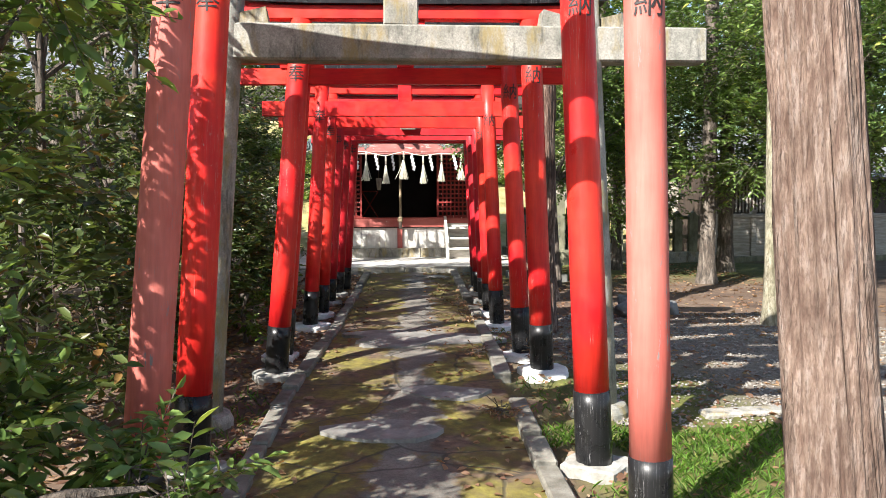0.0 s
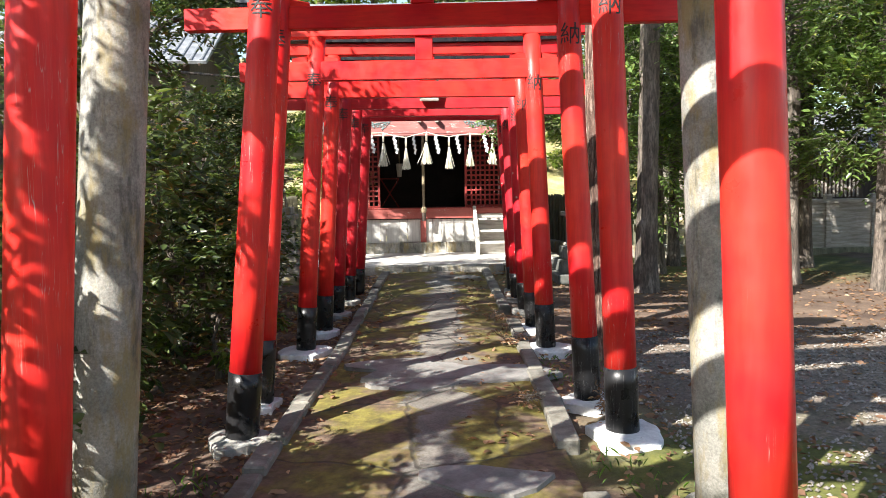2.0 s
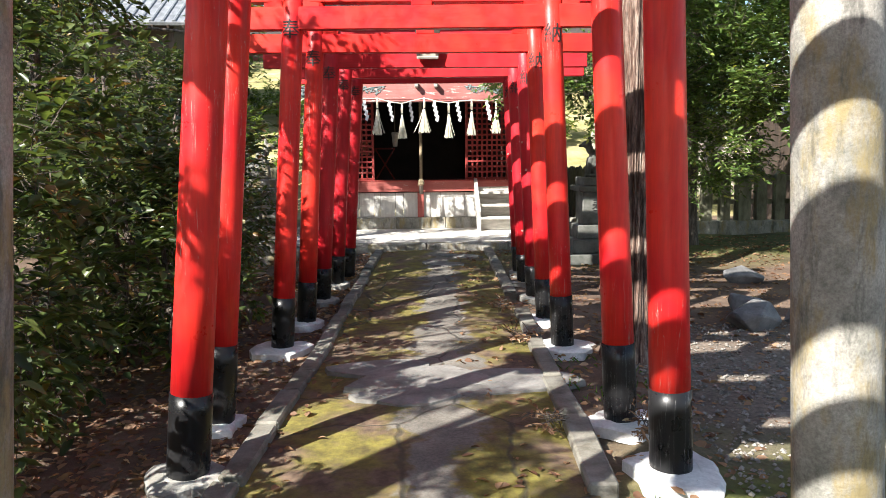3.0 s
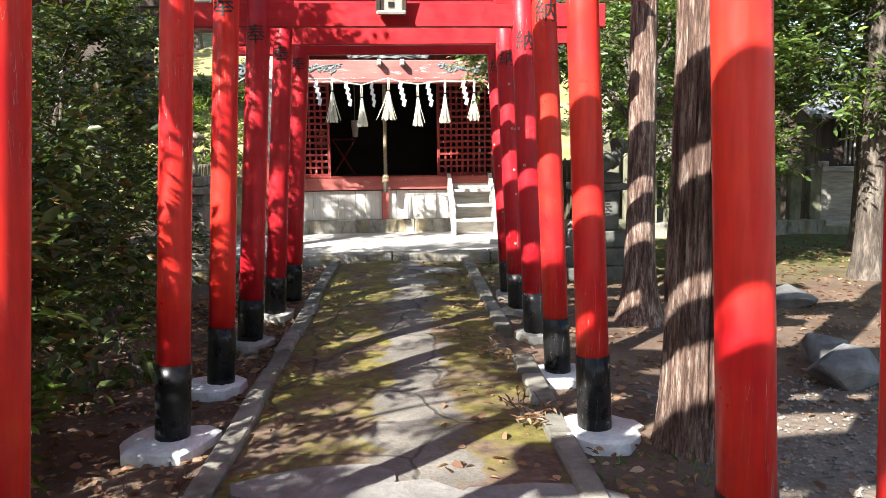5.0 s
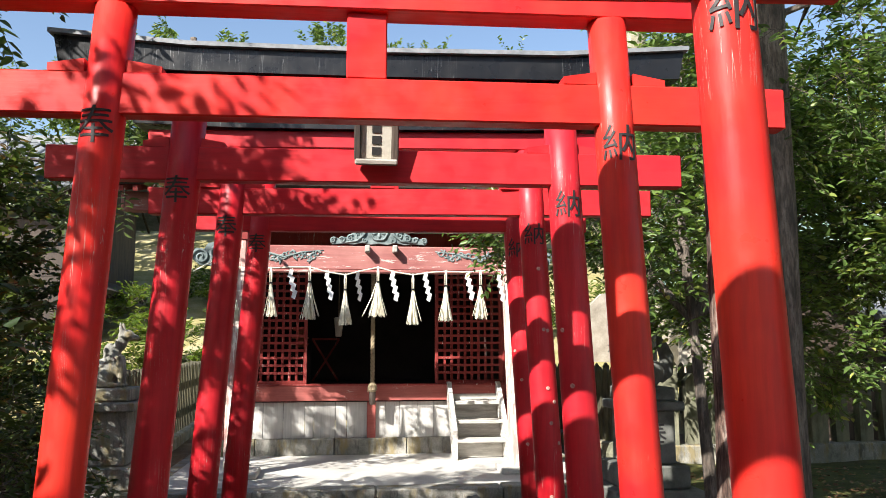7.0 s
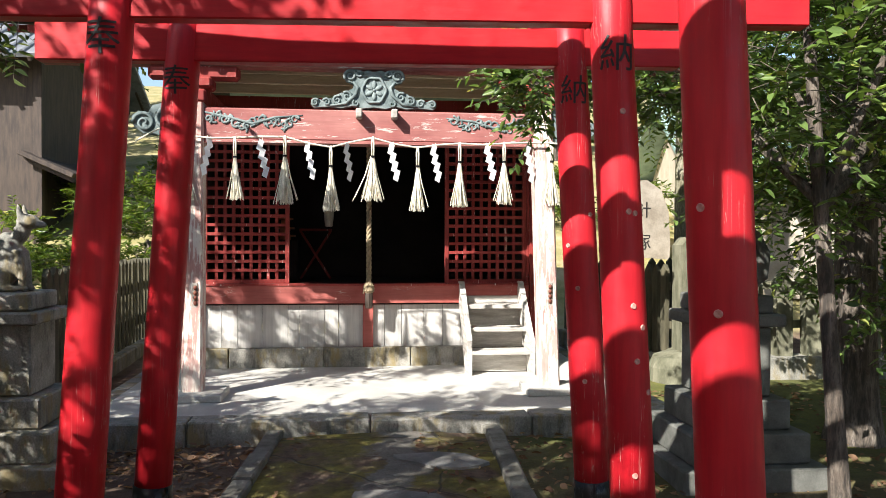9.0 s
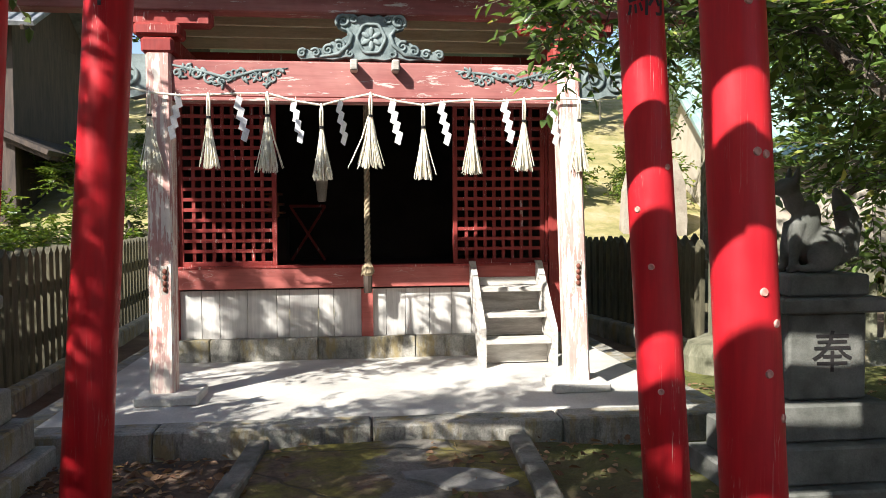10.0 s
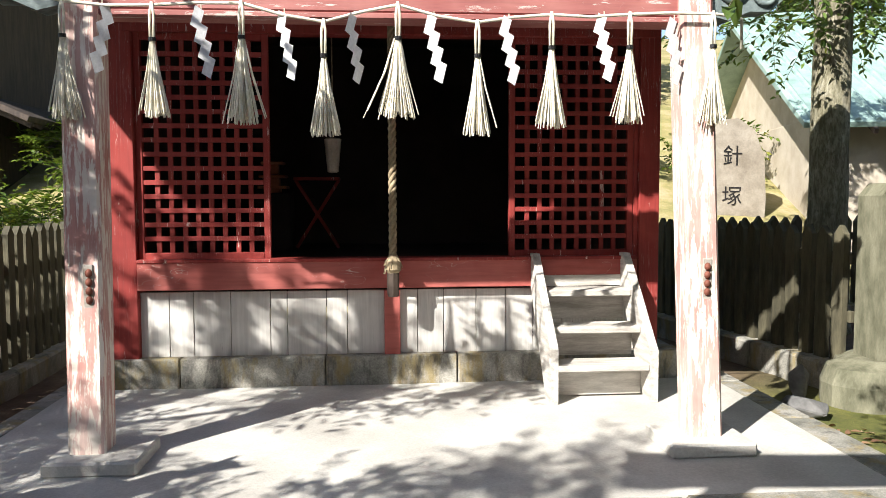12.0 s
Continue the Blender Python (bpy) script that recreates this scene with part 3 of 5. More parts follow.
torii("g", 10.20, -0.564, 1.639, -0.416, 1.523, red, "vermilion torii gate with orange sunlit beam", 0.084, 0.076, 0.385, (2.333, 2.495), (0.67, 0.69), ((0.22, 0.05, WH), (0.22, 0.05, WH)), 0.07, marks=(2.273, 2.244))
torii("h", 11.30, -0.527, 1.75, -0.360, 1.628, crimson, "crimson torii gate that bears a small plaque", 0.096, 0.086, 0.345, (2.325, 2.50), (0.685, 0.64), ((0.22, 0.05, GR), (0.22, 0.05, GR)), 0.08, True, 3, marks=(2.258, 2.21))
torii("i", 12.26, -0.440, 1.81, -0.275, 1.675, crimson, "crimson torii gate shaded by leaves", 0.092, 0.083, 0.34, (2.327, 2.50), (0.53, 0.80), ((0.20, 0.04, GR), (0.20, 0.04, GR)), 0.15, False, 8, marks=(2.232, 2.19))
torii("j", 13.05, -0.345, 1.88, -0.175, 1.73, crimson, "crimson torii gate before the shrine court", 0.090, 0.082, 0.34, (2.333, 2.515), (0.70, 0.55), (None, (0.2, 0.04, GR)), 0.13, False, 4, marks=(2.225, 2.2))


def stone_torii():
    y = 5.62
    z = ground_z(1.6, y) - 0.02
    g = thing("stone_torii_gate", "weathered grey stone torii gate stained by lichen", "torii", (0, y, z))
    for bx, tx in ((-1.146, -0.961), (1.717, 1.584)):
        full = 3.12
        post = part("post", shaft((bx, 0), (bx + (tx - bx) * full / 2.4, 0), 0, full, 0.143, 0.126, full, 32), stone, g, smooth=True)
        part("base_ring", fix(tube(bmesh.new(), [(bx, 0, -0.08), (bx, 0, 0.03), (bx, 0, 0.075), (bx, 0, 0.09)], [0.225, 0.222, 0.20, 0.15], 32)), stone, post)
    tilt = Matrix.Rotation(radians(-0.5), 4, "Y")
    part("tie_beam", one_box((3.46, 0.19, 0.245), (0.73, 0, 2.505 - z), 0.014, tilt), stone, g)
    part("strut", one_box((0.24, 0.15, 0.36), (0.272, 0, 2.80 - z), 0.01), stone, g)
    for sx in (-0.955, 1.58):
        for d in (-1, 1):
            if sx < 0 and d < 0:
                continue
            w = plate([(0.0, 0.0), (0.22, 0.0), (0.20, 0.12), (0.0, 0.07)] if d > 0 else [(0.0, 0.0), (0.0, 0.07), (-0.20, 0.12), (-0.22, 0.0)], -0.07, 0.07)
            ob = part("wedge", w, stone, g)
            ob.location = (sx + d * 0.11, 0, 2.622 + 0.0087 * (sx - 0.73) - z)
    part("lintel", one_box((4.2, 0.24, 0.18), (0.30, 0, 3.07 - z), 0.012), stone, g)
    part("crown", plate([(-2.35, 0.05), (0, 0), (2.35, 0.05), (2.42, 0.26), (0, 0.19), (-2.42, 0.26)], -0.16, 0.16), stone, g).location = (0.30, 0, 3.16 - z)


stone_torii()


# ---- court and shrine ----
CX = 0.83
COURT_Z = 0.05


def build_court():
    f = thing("court", "pale concrete court edged with granite kerb stones", "court", (0, 0, 0), kind="structure")
    bm = bmesh.new()
    n, m = 34, 28
    for j in range(m + 1):
        for i in range(n + 1):
            x, y = -1.45 + 4.6 * i / n, 15.60 + 5.0 * j / m
            bm.verts.new((x, y, COURT_Z - 0.004 + 0.02 * max(0, (y - 15.6) / 2.4) + 0.006 * noise.noise((x * 1.5, y * 1.5, 4))))
    bm.verts.ensure_lookup_table()
    for j in range(m):
        for i in range(n):
            k = j * (n + 1) + i
            bm.faces.new([bm.verts[q] for q in (k, k + 1, k + n + 2, k + n + 1)])
    r = bmesh.ops.extrude_face_region(bm, geom=bm.faces[:])
    for v in (q for q in r["geom"] if isinstance(q, bmesh.types.BMVert)):
        v.co.z = -0.3
    part("slab", fix(bm), court, f, smooth=False)
    random.seed(5)
    x = -1.62
    for w in (0.98, 1.42, 1.30, 1.20):
        part("kerb_stone", one_box((w - 0.012, 0.25, 0.40), (x + w / 2, 15.475 + random.uniform(-0.008, 0.008), COURT_Z - 0.2 + random.uniform(-0.006, 0.004)), 0.012, Matrix.Rotation(random.uniform(-0.006, 0.006), 4, "Z")), stone, f)
        x += w
    y = 15.60
    for l in (1.15, 0.95, 1.3, 1.25):
        part("kerb_stone", one_box((0.22, l - 0.012, 0.40), (3.25 + random.uniform(-0.01, 0.01), y + l / 2, COURT_Z - 0.2), 0.012), stone, f)
        y += l
    y = 15.60
    for l in (1.2, 1.2, 1.2, 1.2):
        part("kerb_stone", one_box((0.16, l - 0.012, 0.40), (-1.53, y + l / 2, COURT_Z - 0.2), 0.012), stone, f)
        y += l


build_court()


def build_shrine():
    s = thing("shrine_hall", "small red wooden shrine hall with lattice doors and whitewashed boards", "shrine", (CX, 17.85, COURT_Z + 0.02))
    Z = COURT_Z + 0.02

    def p(name, size, c, mat, label="", bev=0.004, m=None, under=None):
        """A board about c, given in world x, y, z."""
        return part(name, one_box(size, (c[0] - CX, c[1] - 17.85, c[2] - Z), bev, m), mat, under or s, label)
    # footing stones
    x = -1.26
    for w in (0.55, 1.02, 0.95, 0.80, 0.88):
        p("footing_stone", (w - 0.008, 0.20, 0.22), (x + w / 2, 17.87, 0.165), stone, bev=0.008)
        x += w
    # corner and middle posts
    for x, w in ((-1.085, 0.18), (2.68, 0.15)):
        p("corner_post", (w, 0.19, 2.75), (x, 17.90, 0.27 + 1.375), shrine_red)
    # boards below the sill
    random.seed(11)
    x = -0.995
    for w in [0.20, 0.17, 0.26, 0.28, 0.12, 0.28, 0.15, 0.27] + [0.24, 0.19, 0.24, 0.22, 0.20, 0.22, 0.24, 0.18, 0.20]:
        if x + w > 2.60:
            w = 2.60 - x
        p("board", (w - 0.005, 0.03, 0.465), (x + w / 2, 17.875 + random.uniform(-0.003, 0.003), 0.507), board, bev=0.002)
        x += w
        if x >= 2.595:
            break
    p("board_post", (0.115, 0.07, 0.47), (0.79, 17.84, 0.507), sill_red)
    p("sill_beam", (3.58, 0.13, 0.20), (0.80, 17.85, 0.86), sill_red)
    p("threshold", (3.58, 0.17, 0.025), (0.80, 17.86, 0.966), shrine_red)
    p("head_beam", (3.76, 0.14, 0.17), (CX, 17.87, 2.64), shrine_red)
    # lattice doors
    for x0, x1, cols, y in ((-0.992, -0.07, 9, 17.87), (1.645, 2.57, 9, 17.87)):
        d = thing("lattice_door", "", "", (0, 0, 0))
        d.parent = s
        del_keys(d)
        fw = 0.045
        for xx in (x0 + fw / 2, x1 - fw / 2):
            p("stile", (fw, 0.05, 1.585), (xx, y, 1.765), shrine_red, under=d)
        for zz in (0.997, 2.535):
            p("rail", (x1 - x0 - 2 * fw, 0.048, 0.05), ((x0 + x1) / 2, y, zz), shrine_red, under=d)
        pitch = (x1 - x0 - 2 * fw) / cols
        for k in range(1, cols):
            p("slat", (0.034, 0.022, 1.49), (x0 + fw + pitch * k, y + 0.008, 1.766), shrine_red, under=d, bev=0.002)
        rows = 15
        rp = 1.49 / rows
        for k in range(1, rows):
            p("slat", (x1 - x0 - 2 * fw, 0.022, 0.034), ((x0 + x1) / 2, y - 0.008, 1.022 + rp * k), shrine_red, under=d, bev=0.002)
    p("jamb", (0.03, 0.06, 1.585), (2.588, 17.87, 1.765), shrine_red)
    # wall above the doors: red board, cream boards, purlin
    p("frieze_board", (3.74, 0.04, 0.30), (CX, 17.90, 2.875), shrine_red)
    for k in range(4):
        p("cream_board", (3.74, 0.035, 0.105), (CX, 17.90 - 0.10 - 0.09 * k, 3.09 + 0.088 * k), cream, bev=0.006)
    # side and back walls, floor, ceiling
    for x in (-1.13, 2.70):
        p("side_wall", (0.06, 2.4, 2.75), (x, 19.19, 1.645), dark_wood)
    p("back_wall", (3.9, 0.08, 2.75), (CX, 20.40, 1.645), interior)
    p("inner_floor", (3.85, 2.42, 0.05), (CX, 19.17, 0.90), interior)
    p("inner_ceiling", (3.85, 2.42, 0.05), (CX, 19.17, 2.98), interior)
    # porch pillars with plinths
    for x, lean in ((-0.778, -0.2), (2.415, -1.3)):
        pl = p("porch_pillar", (0.182, 0.182, 2.66), (x, 16.35, 0.10 + 1.33), bleached, "sun-bleached porch pillar with traces of red paint", 0.016, Matrix.Rotation(radians(lean), 4, "Y") @ Matrix.Rotation(radians(-2.6), 4, "X"))
        p("plinth", (0.46, 0.42, 0.075), (x + (0.06 if x < 0 else 0.02), 16.28, 0.085), court, "flat plinth stone", 0.012)
        for k in range(4):
            bm = bmesh.new()
            bmesh.ops.create_icosphere(bm, subdivisions=2, radius=0.018, matrix=Matrix.Translation((x - CX + (0.0 if x > 0 else 0.005) + 0.03, 16.232 - 17.85, 0.90 + 0.045 * k - Z)) @ Matrix.Diagonal((1.0, 0.9, 1.25, 1)))
            part("iron_stud", bm, metal_dark, pl, "rusty iron stud", True)
        part("stud_plate", one_box((0.05, 0.01, 0.22), (x - CX + 0.03, 16.238 - 17.85, 0.968 - Z), 0.003), old_wood, pl)
    # porch beam
    p("porch_beam", (3.14, 0.15, 0.285), (CX, 16.42, 2.50), shrine_red_x, "porch beam with bleached red paint", 0.014)
    p("porch_beam_edge", (3.12, 0.17, 0.03), (CX, 16.42, 2.345), shrine_red_x)
    for x in (0.685, 1.005):
        pg = p("peg", (0.06, 0.14, 0.085), (x, 16.29, 2.60), old_wood, "short wooden peg", 0.01)
    # bracket blocks, purlin and roof
    for x in (-0.785, 2.385):
        for wdt, zz, hh in ((0.24, 2.74, 0.12), (0.34, 2.86, 0.10)):
            p("bracket_block", (wdt, 0.24, hh), (x, 16.42, zz), shrine_red, bev=0.02)
        p("bracket_arm", (0.80, 0.11, 0.13), (x, 16.42, 2.955), shrine_red, bev=0.03)
        p("tie_rail", (0.12, 1.3, 0.16), (x, 17.14, 2.80), shrine_red)
    p("porch_purlin", (5.9, 0.18, 0.22), (CX, 16.46, 3.13), shrine_red_x, bev=0.01)
    for k in range(39):
        x = CX - 3.05 + 6.1 * k / 38
        p("rafter", (0.055, 2.5, 0.065), (x, 17.32, 3.53), shrine_red, bev=0.004, m=Matrix.Rotation(radians(14), 4, "X"))
    p("porch_roof", (6.6, 2.7, 0.13), (CX, 17.36, 3.65), dark_wood, "brown shingled porch roof", 0.03, Matrix.Rotation(radians(14), 4, "X"))
    for sg, yy in ((1, 18.45), (-1, 20.55)):
        p("main_roof", (5.2, 2.5, 0.16), (CX, yy, 4.2), copper, "green copper main roof", 0.03, Matrix.Rotation(radians(26 * sg), 4, "X"))
    p("ridge", (5.2, 0.35, 0.30), (CX, 19.5, 4.77), tile, "tiled ridge", 0.05)
    for x in (-1.13, 2.78):
        part("gable", plate([(-1.45, 3.0), (1.0 + 1.5, 3.0), (1.5 + 0.9, 3.6), (1.65, 4.5), (-0.9, 3.6)], -0.03, 0.03), dark_wood, s).matrix_basis = Matrix.Translation((x - CX, 0, -Z)) @ pose(0, 0, 0, 0, 0, 90)
    return s


def del_keys(ob):
    for k in ("label", "category"):
        if k in ob:
            del ob[k]


shrine = build_shrine()


def build_steps():
    st = thing("wooden_steps", "worn grey wooden steps leading up to the shrine door", "steps", (2.15, 17.45, COURT_Z + 0.01))
    o = (2.15, 17.45, COURT_Z + 0.01)
    for sx in (1.825, 2.49):
        prof = [(17.13, 0.06), (17.25, 0.06), (17.82, 0.80), (17.82, 1.00), (17.74, 1.00), (17.13, 0.42 if sx < 2 else 0.40)]
        bm = plate([(y - o[1], z - o[2]) for y, z in prof], -0.028, 0.028)
        ob = part("stringer", bm, step_wood, st)
        ob.matrix_basis = Matrix.Translation((sx - o[0], 0, 0)) @ pose(0, 0, 0, 0, 0, 90)
    for y, z in ((17.25, 0.29), (17.44, 0.51), (17.65, 0.735)):
        part("tread", one_box((0.61, 0.24, 0.045), (0.0075, y - o[1], z - o[2]), 0.006), step_wood, st)
    for y, z, h in ((17.32, 0.17, 0.19), (17.52, 0.395, 0.18), (17.72, 0.62, 0.18), (17.785, 0.80, 0.08)):
        part("riser", one_box((0.61, 0.02, h), (0.0075, y - o[1], z - o[2]), 0.002), step_wood, st)
    return st


build_steps()


# ---- kerbs along the path ----
kerb_mat = simple("dirty_granite", (0.14, 0.13, 0.10), (0.30, 0.285, 0.24), 6, 0.9, fine=80, bump_s=0.6, vary=0.3)


def build_kerb(name, edge, y0, y1, seed, width, label, skip=()):
    k = thing(name, label, "kerb", (0, 0, 0), kind="structure")
    random.seed(seed)
    y, i = y0, 0
    while y < y1:
        l = random.uniform(0.45, 0.95)
        ym = y + l / 2
        if i not in skip:
            a = math.atan2(edge(y + l) - edge(y), l)
            m = Matrix.Rotation(-a + random.uniform(-0.025, 0.025), 4, "Z") @ Matrix.Rotation(random.uniform(-0.03, 0.03), 4, "X") @ Matrix.Rotation(random.uniform(-0.04, 0.04), 4, "Y")
            bm = one_box((width * random.uniform(0.9, 1.08), l - 0.02, 0.14), (edge(ym) + random.uniform(-0.012, 0.012), ym, ground_z(0.3 + 0.065 * ym, ym) - 0.035 + random.uniform(-0.008, 0.012)), 0.012, m)
            part("kerb_stone", bm, kerb_mat, k)
        y += l
        i += 1


build_kerb("kerb_left", lambda y: left_edge(y) + 0.06, -4, 15.25, 3, 0.125, "weathered granite kerb of long stones", (8,))
build_kerb("kerb_right", lambda y: right_edge(y) + 0.07, -4, 15.25, 8, 0.135, "sunken and broken granite kerb of long stones", (15, 22))


flag_mat = simple("slab_concrete", (0.15, 0.145, 0.13), (0.28, 0.27, 0.25), 4, 0.9, fine=50, bump_s=0.6)


def build_flags():
    """Loose broken slabs on the path."""
    random.seed(21)
    for x, y, r, tilt in ((0.42, 8.30, 0.40, 1.5), (0.16, 8.62, 0.34, -1.2), (0.95, 8.25, 0.42, 1.0), (0.30, 7.95, 0.26, 0.5), (0.62, 6.1, 0.30, 1.0), (0.15, 5.2, 0.36, -0.8), (0.95, 13.7, 0.26, 1.2), (1.25, 14.5, 0.24, 1.5)):
        bm = bmesh.new()
        n = 11
        ph = random.uniform(0, 6)
        pts = []
        for k in range(n):
            a = k * math.tau / n
            w = r * (1 + 0.38 * noise.noise((math.cos(a) * 1.7 + ph, math.sin(a) * 1.7, ph)))
            pts.append((w * 1.25 * math.cos(a), w * 0.62 * math.sin(a)))
        lo = [bm.verts.new((px, py, -0.03)) for px, py in pts]
        hi = [bm.verts.new((px * 0.985, py * 0.985, 0.012)) for px, py in pts]
        bm.faces.new(hi)
        for k in range(n):
            bm.faces.new((lo[k], lo[(k + 1) % n], hi[(k + 1) % n], hi[k]))
        ob = part("slab_piece", fix(bm), flag_mat, path)
        f = (x - left_edge(y) - 0.1) / (right_edge(y) - left_edge(y) - 0.07)
        ob.matrix_basis = pose(x, y, ground_z(0.3 + 0.065 * y, y) - 0.008 + 0.03 * math.sin(max(0, min(1, f)) * math.pi), tilt, tilt * 0.5, random.uniform(-25, 25))


build_flags()


# ---- sacred rope, tassels, paper streamers, bell rope ----
def build_shimenawa():
    ROPE_Y = 16.255
    xs = [-0.832, -0.404, 0.03, 0.435, 0.809, 1.214, 1.598, 2.009, 2.455]
    zt = [2.375, 2.362, 2.378, 2.292, 2.382, 2.30, 2.345, 2.352, 2.362]
    zb = [1.79, 1.806, 1.772, 1.71, 1.80, 1.715, 1.756, 1.782, 1.778]
    g = thing("sacred_rope", "thin straw rope strung between the porch pillars", "rope", (CX, ROPE_Y, 2.38))
    pts = [(-1.28, 16.35, 2.33), (-1.06, ROPE_Y, 2.43)]
    for i in range(len(xs)):
        pts.append((xs[i], ROPE_Y, zt[i]))
        if i + 1 < len(xs):
            pts.append(((xs[i] + xs[i + 1]) / 2, ROPE_Y, (zt[i] + zt[i + 1]) / 2 - 0.006 + (0.012 if i % 2 else -0.006)))
    pts += [(2.58, ROPE_Y, 2.35), (2.66, 16.35, 2.36), (2.66, 16.35, 2.20)]
    part("cord", fix(tube(bmesh.new(), [(p[0] - CX, p[1] - ROPE_Y, p[2] - 2.38) for p in pts], 0.0085, 8)), straw, g, smooth=True)
    random.seed(4)
    for i, (x, a, b) in enumerate(zip(xs, zt, zb)):
        t = thing("straw_tassel", "pale rice-straw tassel hanging from the sacred rope", "tassel", (x, ROPE_Y - 0.012, a), "straw tassels on the rope")
        neck = a - 0.17
        cord = bmesh.new()
        for d in (-0.010, 0.010):
            tube(cord, [(0, 0, 0.012), (d, -0.004, -0.05), (d * 0.8, -0.004, neck - a - 0.03)], 0.007, 6)
        part("cord", fix(cord), straw, t, smooth=True)
        part("binding", fix(tube(bmesh.new(), [(0, -0.004, neck - a + 0.008), (0, -0.004, neck - a - 0.010)], 0.019, 10)), black, t, "black thread binding")
        bm = bmesh.new()
        ln = neck - b
        wide = 0.105 if i == 4 else 0.080
        for k in range(85):
            an, rr = random.uniform(0, math.tau), random.random() ** 0.6
            ex, ey = wide * rr * math.cos(an), wide * 0.75 * rr * math.sin(an)
            if k < 3 or (i in (3, 4, 7) and k < 7):
                ex *= 1.75
            l2 = ln * random.uniform(0.88, 1.0)
            tube(bm, [(0.35 * ex * 0.3, 0.3 * ey * 0.3 - 0.004, neck - a), (ex * 0.42, ey * 0.42 - 0.004, neck - a - l2 * 0.45), (ex, ey - 0.004, neck - a - l2)], [0.0035, 0.0042, 0.0030], 4)
        part("straw", fix(bm), straw, t)["kind"] = "stuff"
    for i, x in enumerate((-0.640, -0.165, 0.240, 0.592, 0.992, 1.379, 1.875, 2.25)):
        t = thing("paper_streamer", "zigzag white paper streamer hanging from the rope", "streamer", (x, ROPE_Y - 0.006, (2.361, 2.348, 2.335, 2.325, 2.33, 2.325, 2.345, 2.33)[i]), "paper streamers on the rope", turn=random.uniform(-45, 45))
        bm = bmesh.new()
        w, h, drift = 0.044, 0.094, random.choice((-1, 1, 1))
        for k in range(4):
            cx0, z0 = drift * (0.017 * k - 0.02), -0.078 * k
            sl = 0.012
            for side in (0.0, 0.0015):
                yy, up = 0.007 * (k % 2) + side, sl * drift
                v = [bm.verts.new((cx0 - w / 2 + 0.012 * drift, yy, z0 + up)), bm.verts.new((cx0 + w / 2 + 0.012 * drift, yy, z0 - up)), bm.verts.new((cx0 + w / 2 - 0.012 * drift, yy + 0.012, z0 - h - up)), bm.verts.new((cx0 - w / 2 - 0.012 * drift, yy + 0.012, z0 - h + up))]
                bm.faces.new(v if side == 0 else v[::-1])
        part("paper_fold", bm, paper, t)
        part("string", fix(tube(bmesh.new(), [(0, 0.004, 0.02), (0, 0.004, -0.02)], 0.003, 5)), straw, t)


build_shimenawa()


def build_bell_rope():
    g = thing("bell_rope", "thick twisted hemp rope hanging before the shrine opening", "rope", (0.795, 17.62, 0.72))
    for s in range(3):
        bm = bmesh.new()
        pts = [(0.015 * math.cos(a * 0.55 + s * math.tau / 3), 0.015 * math.sin(a * 0.55 + s * math.tau / 3), 0.28 + 2.1 * a / 150) for a in range(151)]
        part("strand", fix(tube(bm, pts, 0.0155, 7)), hemp, g, smooth=True)
    part("grip", fix(tube(bmesh.new(), [(0, 0, 0.0), (0, 0, 0.02), (0, 0, 0.16), (0, 0, 0.17)], [0.036, 0.042, 0.042, 0.036], 8)), dark_wood, g, "worn wooden grip at the rope end")
    part("knot", fix(tube(bmesh.new(), [(0, 0, 0.16), (0, 0, 0.19), (0, 0, 0.25), (0, 0, 0.29)], [0.035, 0.058, 0.052, 0.03], 12)), hemp, g, "frayed rope knot")
    random.seed(9)
    bm = bmesh.new()
    for k in range(24):
        a = random.uniform(0, math.tau)
        tube(bm, [(0.04 * math.cos(a), 0.04 * math.sin(a), 0.27), (0.065 * math.cos(a), 0.065 * math.sin(a), 0.27 - random.uniform(0.02, 0.12))], 0.003, 4)
    part("frayed_end", fix(bm), hemp, g)["kind"] = "stuff"


build_bell_rope()


# ---- carvings on the porch ----
def scroll(bm, cx, cz, r, turns, start, hand, y, thick, grow=0.85):
    pts, rad = [], []
    n = int(18 * turns)
    for i in range(n + 1):
        f = i / n
        rr = r * (1 - grow * f)
        a = start + hand * f * turns * math.tau
        pts.append((cx + rr * math.cos(a), y, cz + rr * math.sin(a)))
        rad.append(thick * (1 - 0.5 * f))
    tube(bm, pts, rad, 8, True, 0.9)


def shift(bm, d):
    bmesh.ops.translate(bm, verts=bm.verts, vec=d)
    return bm


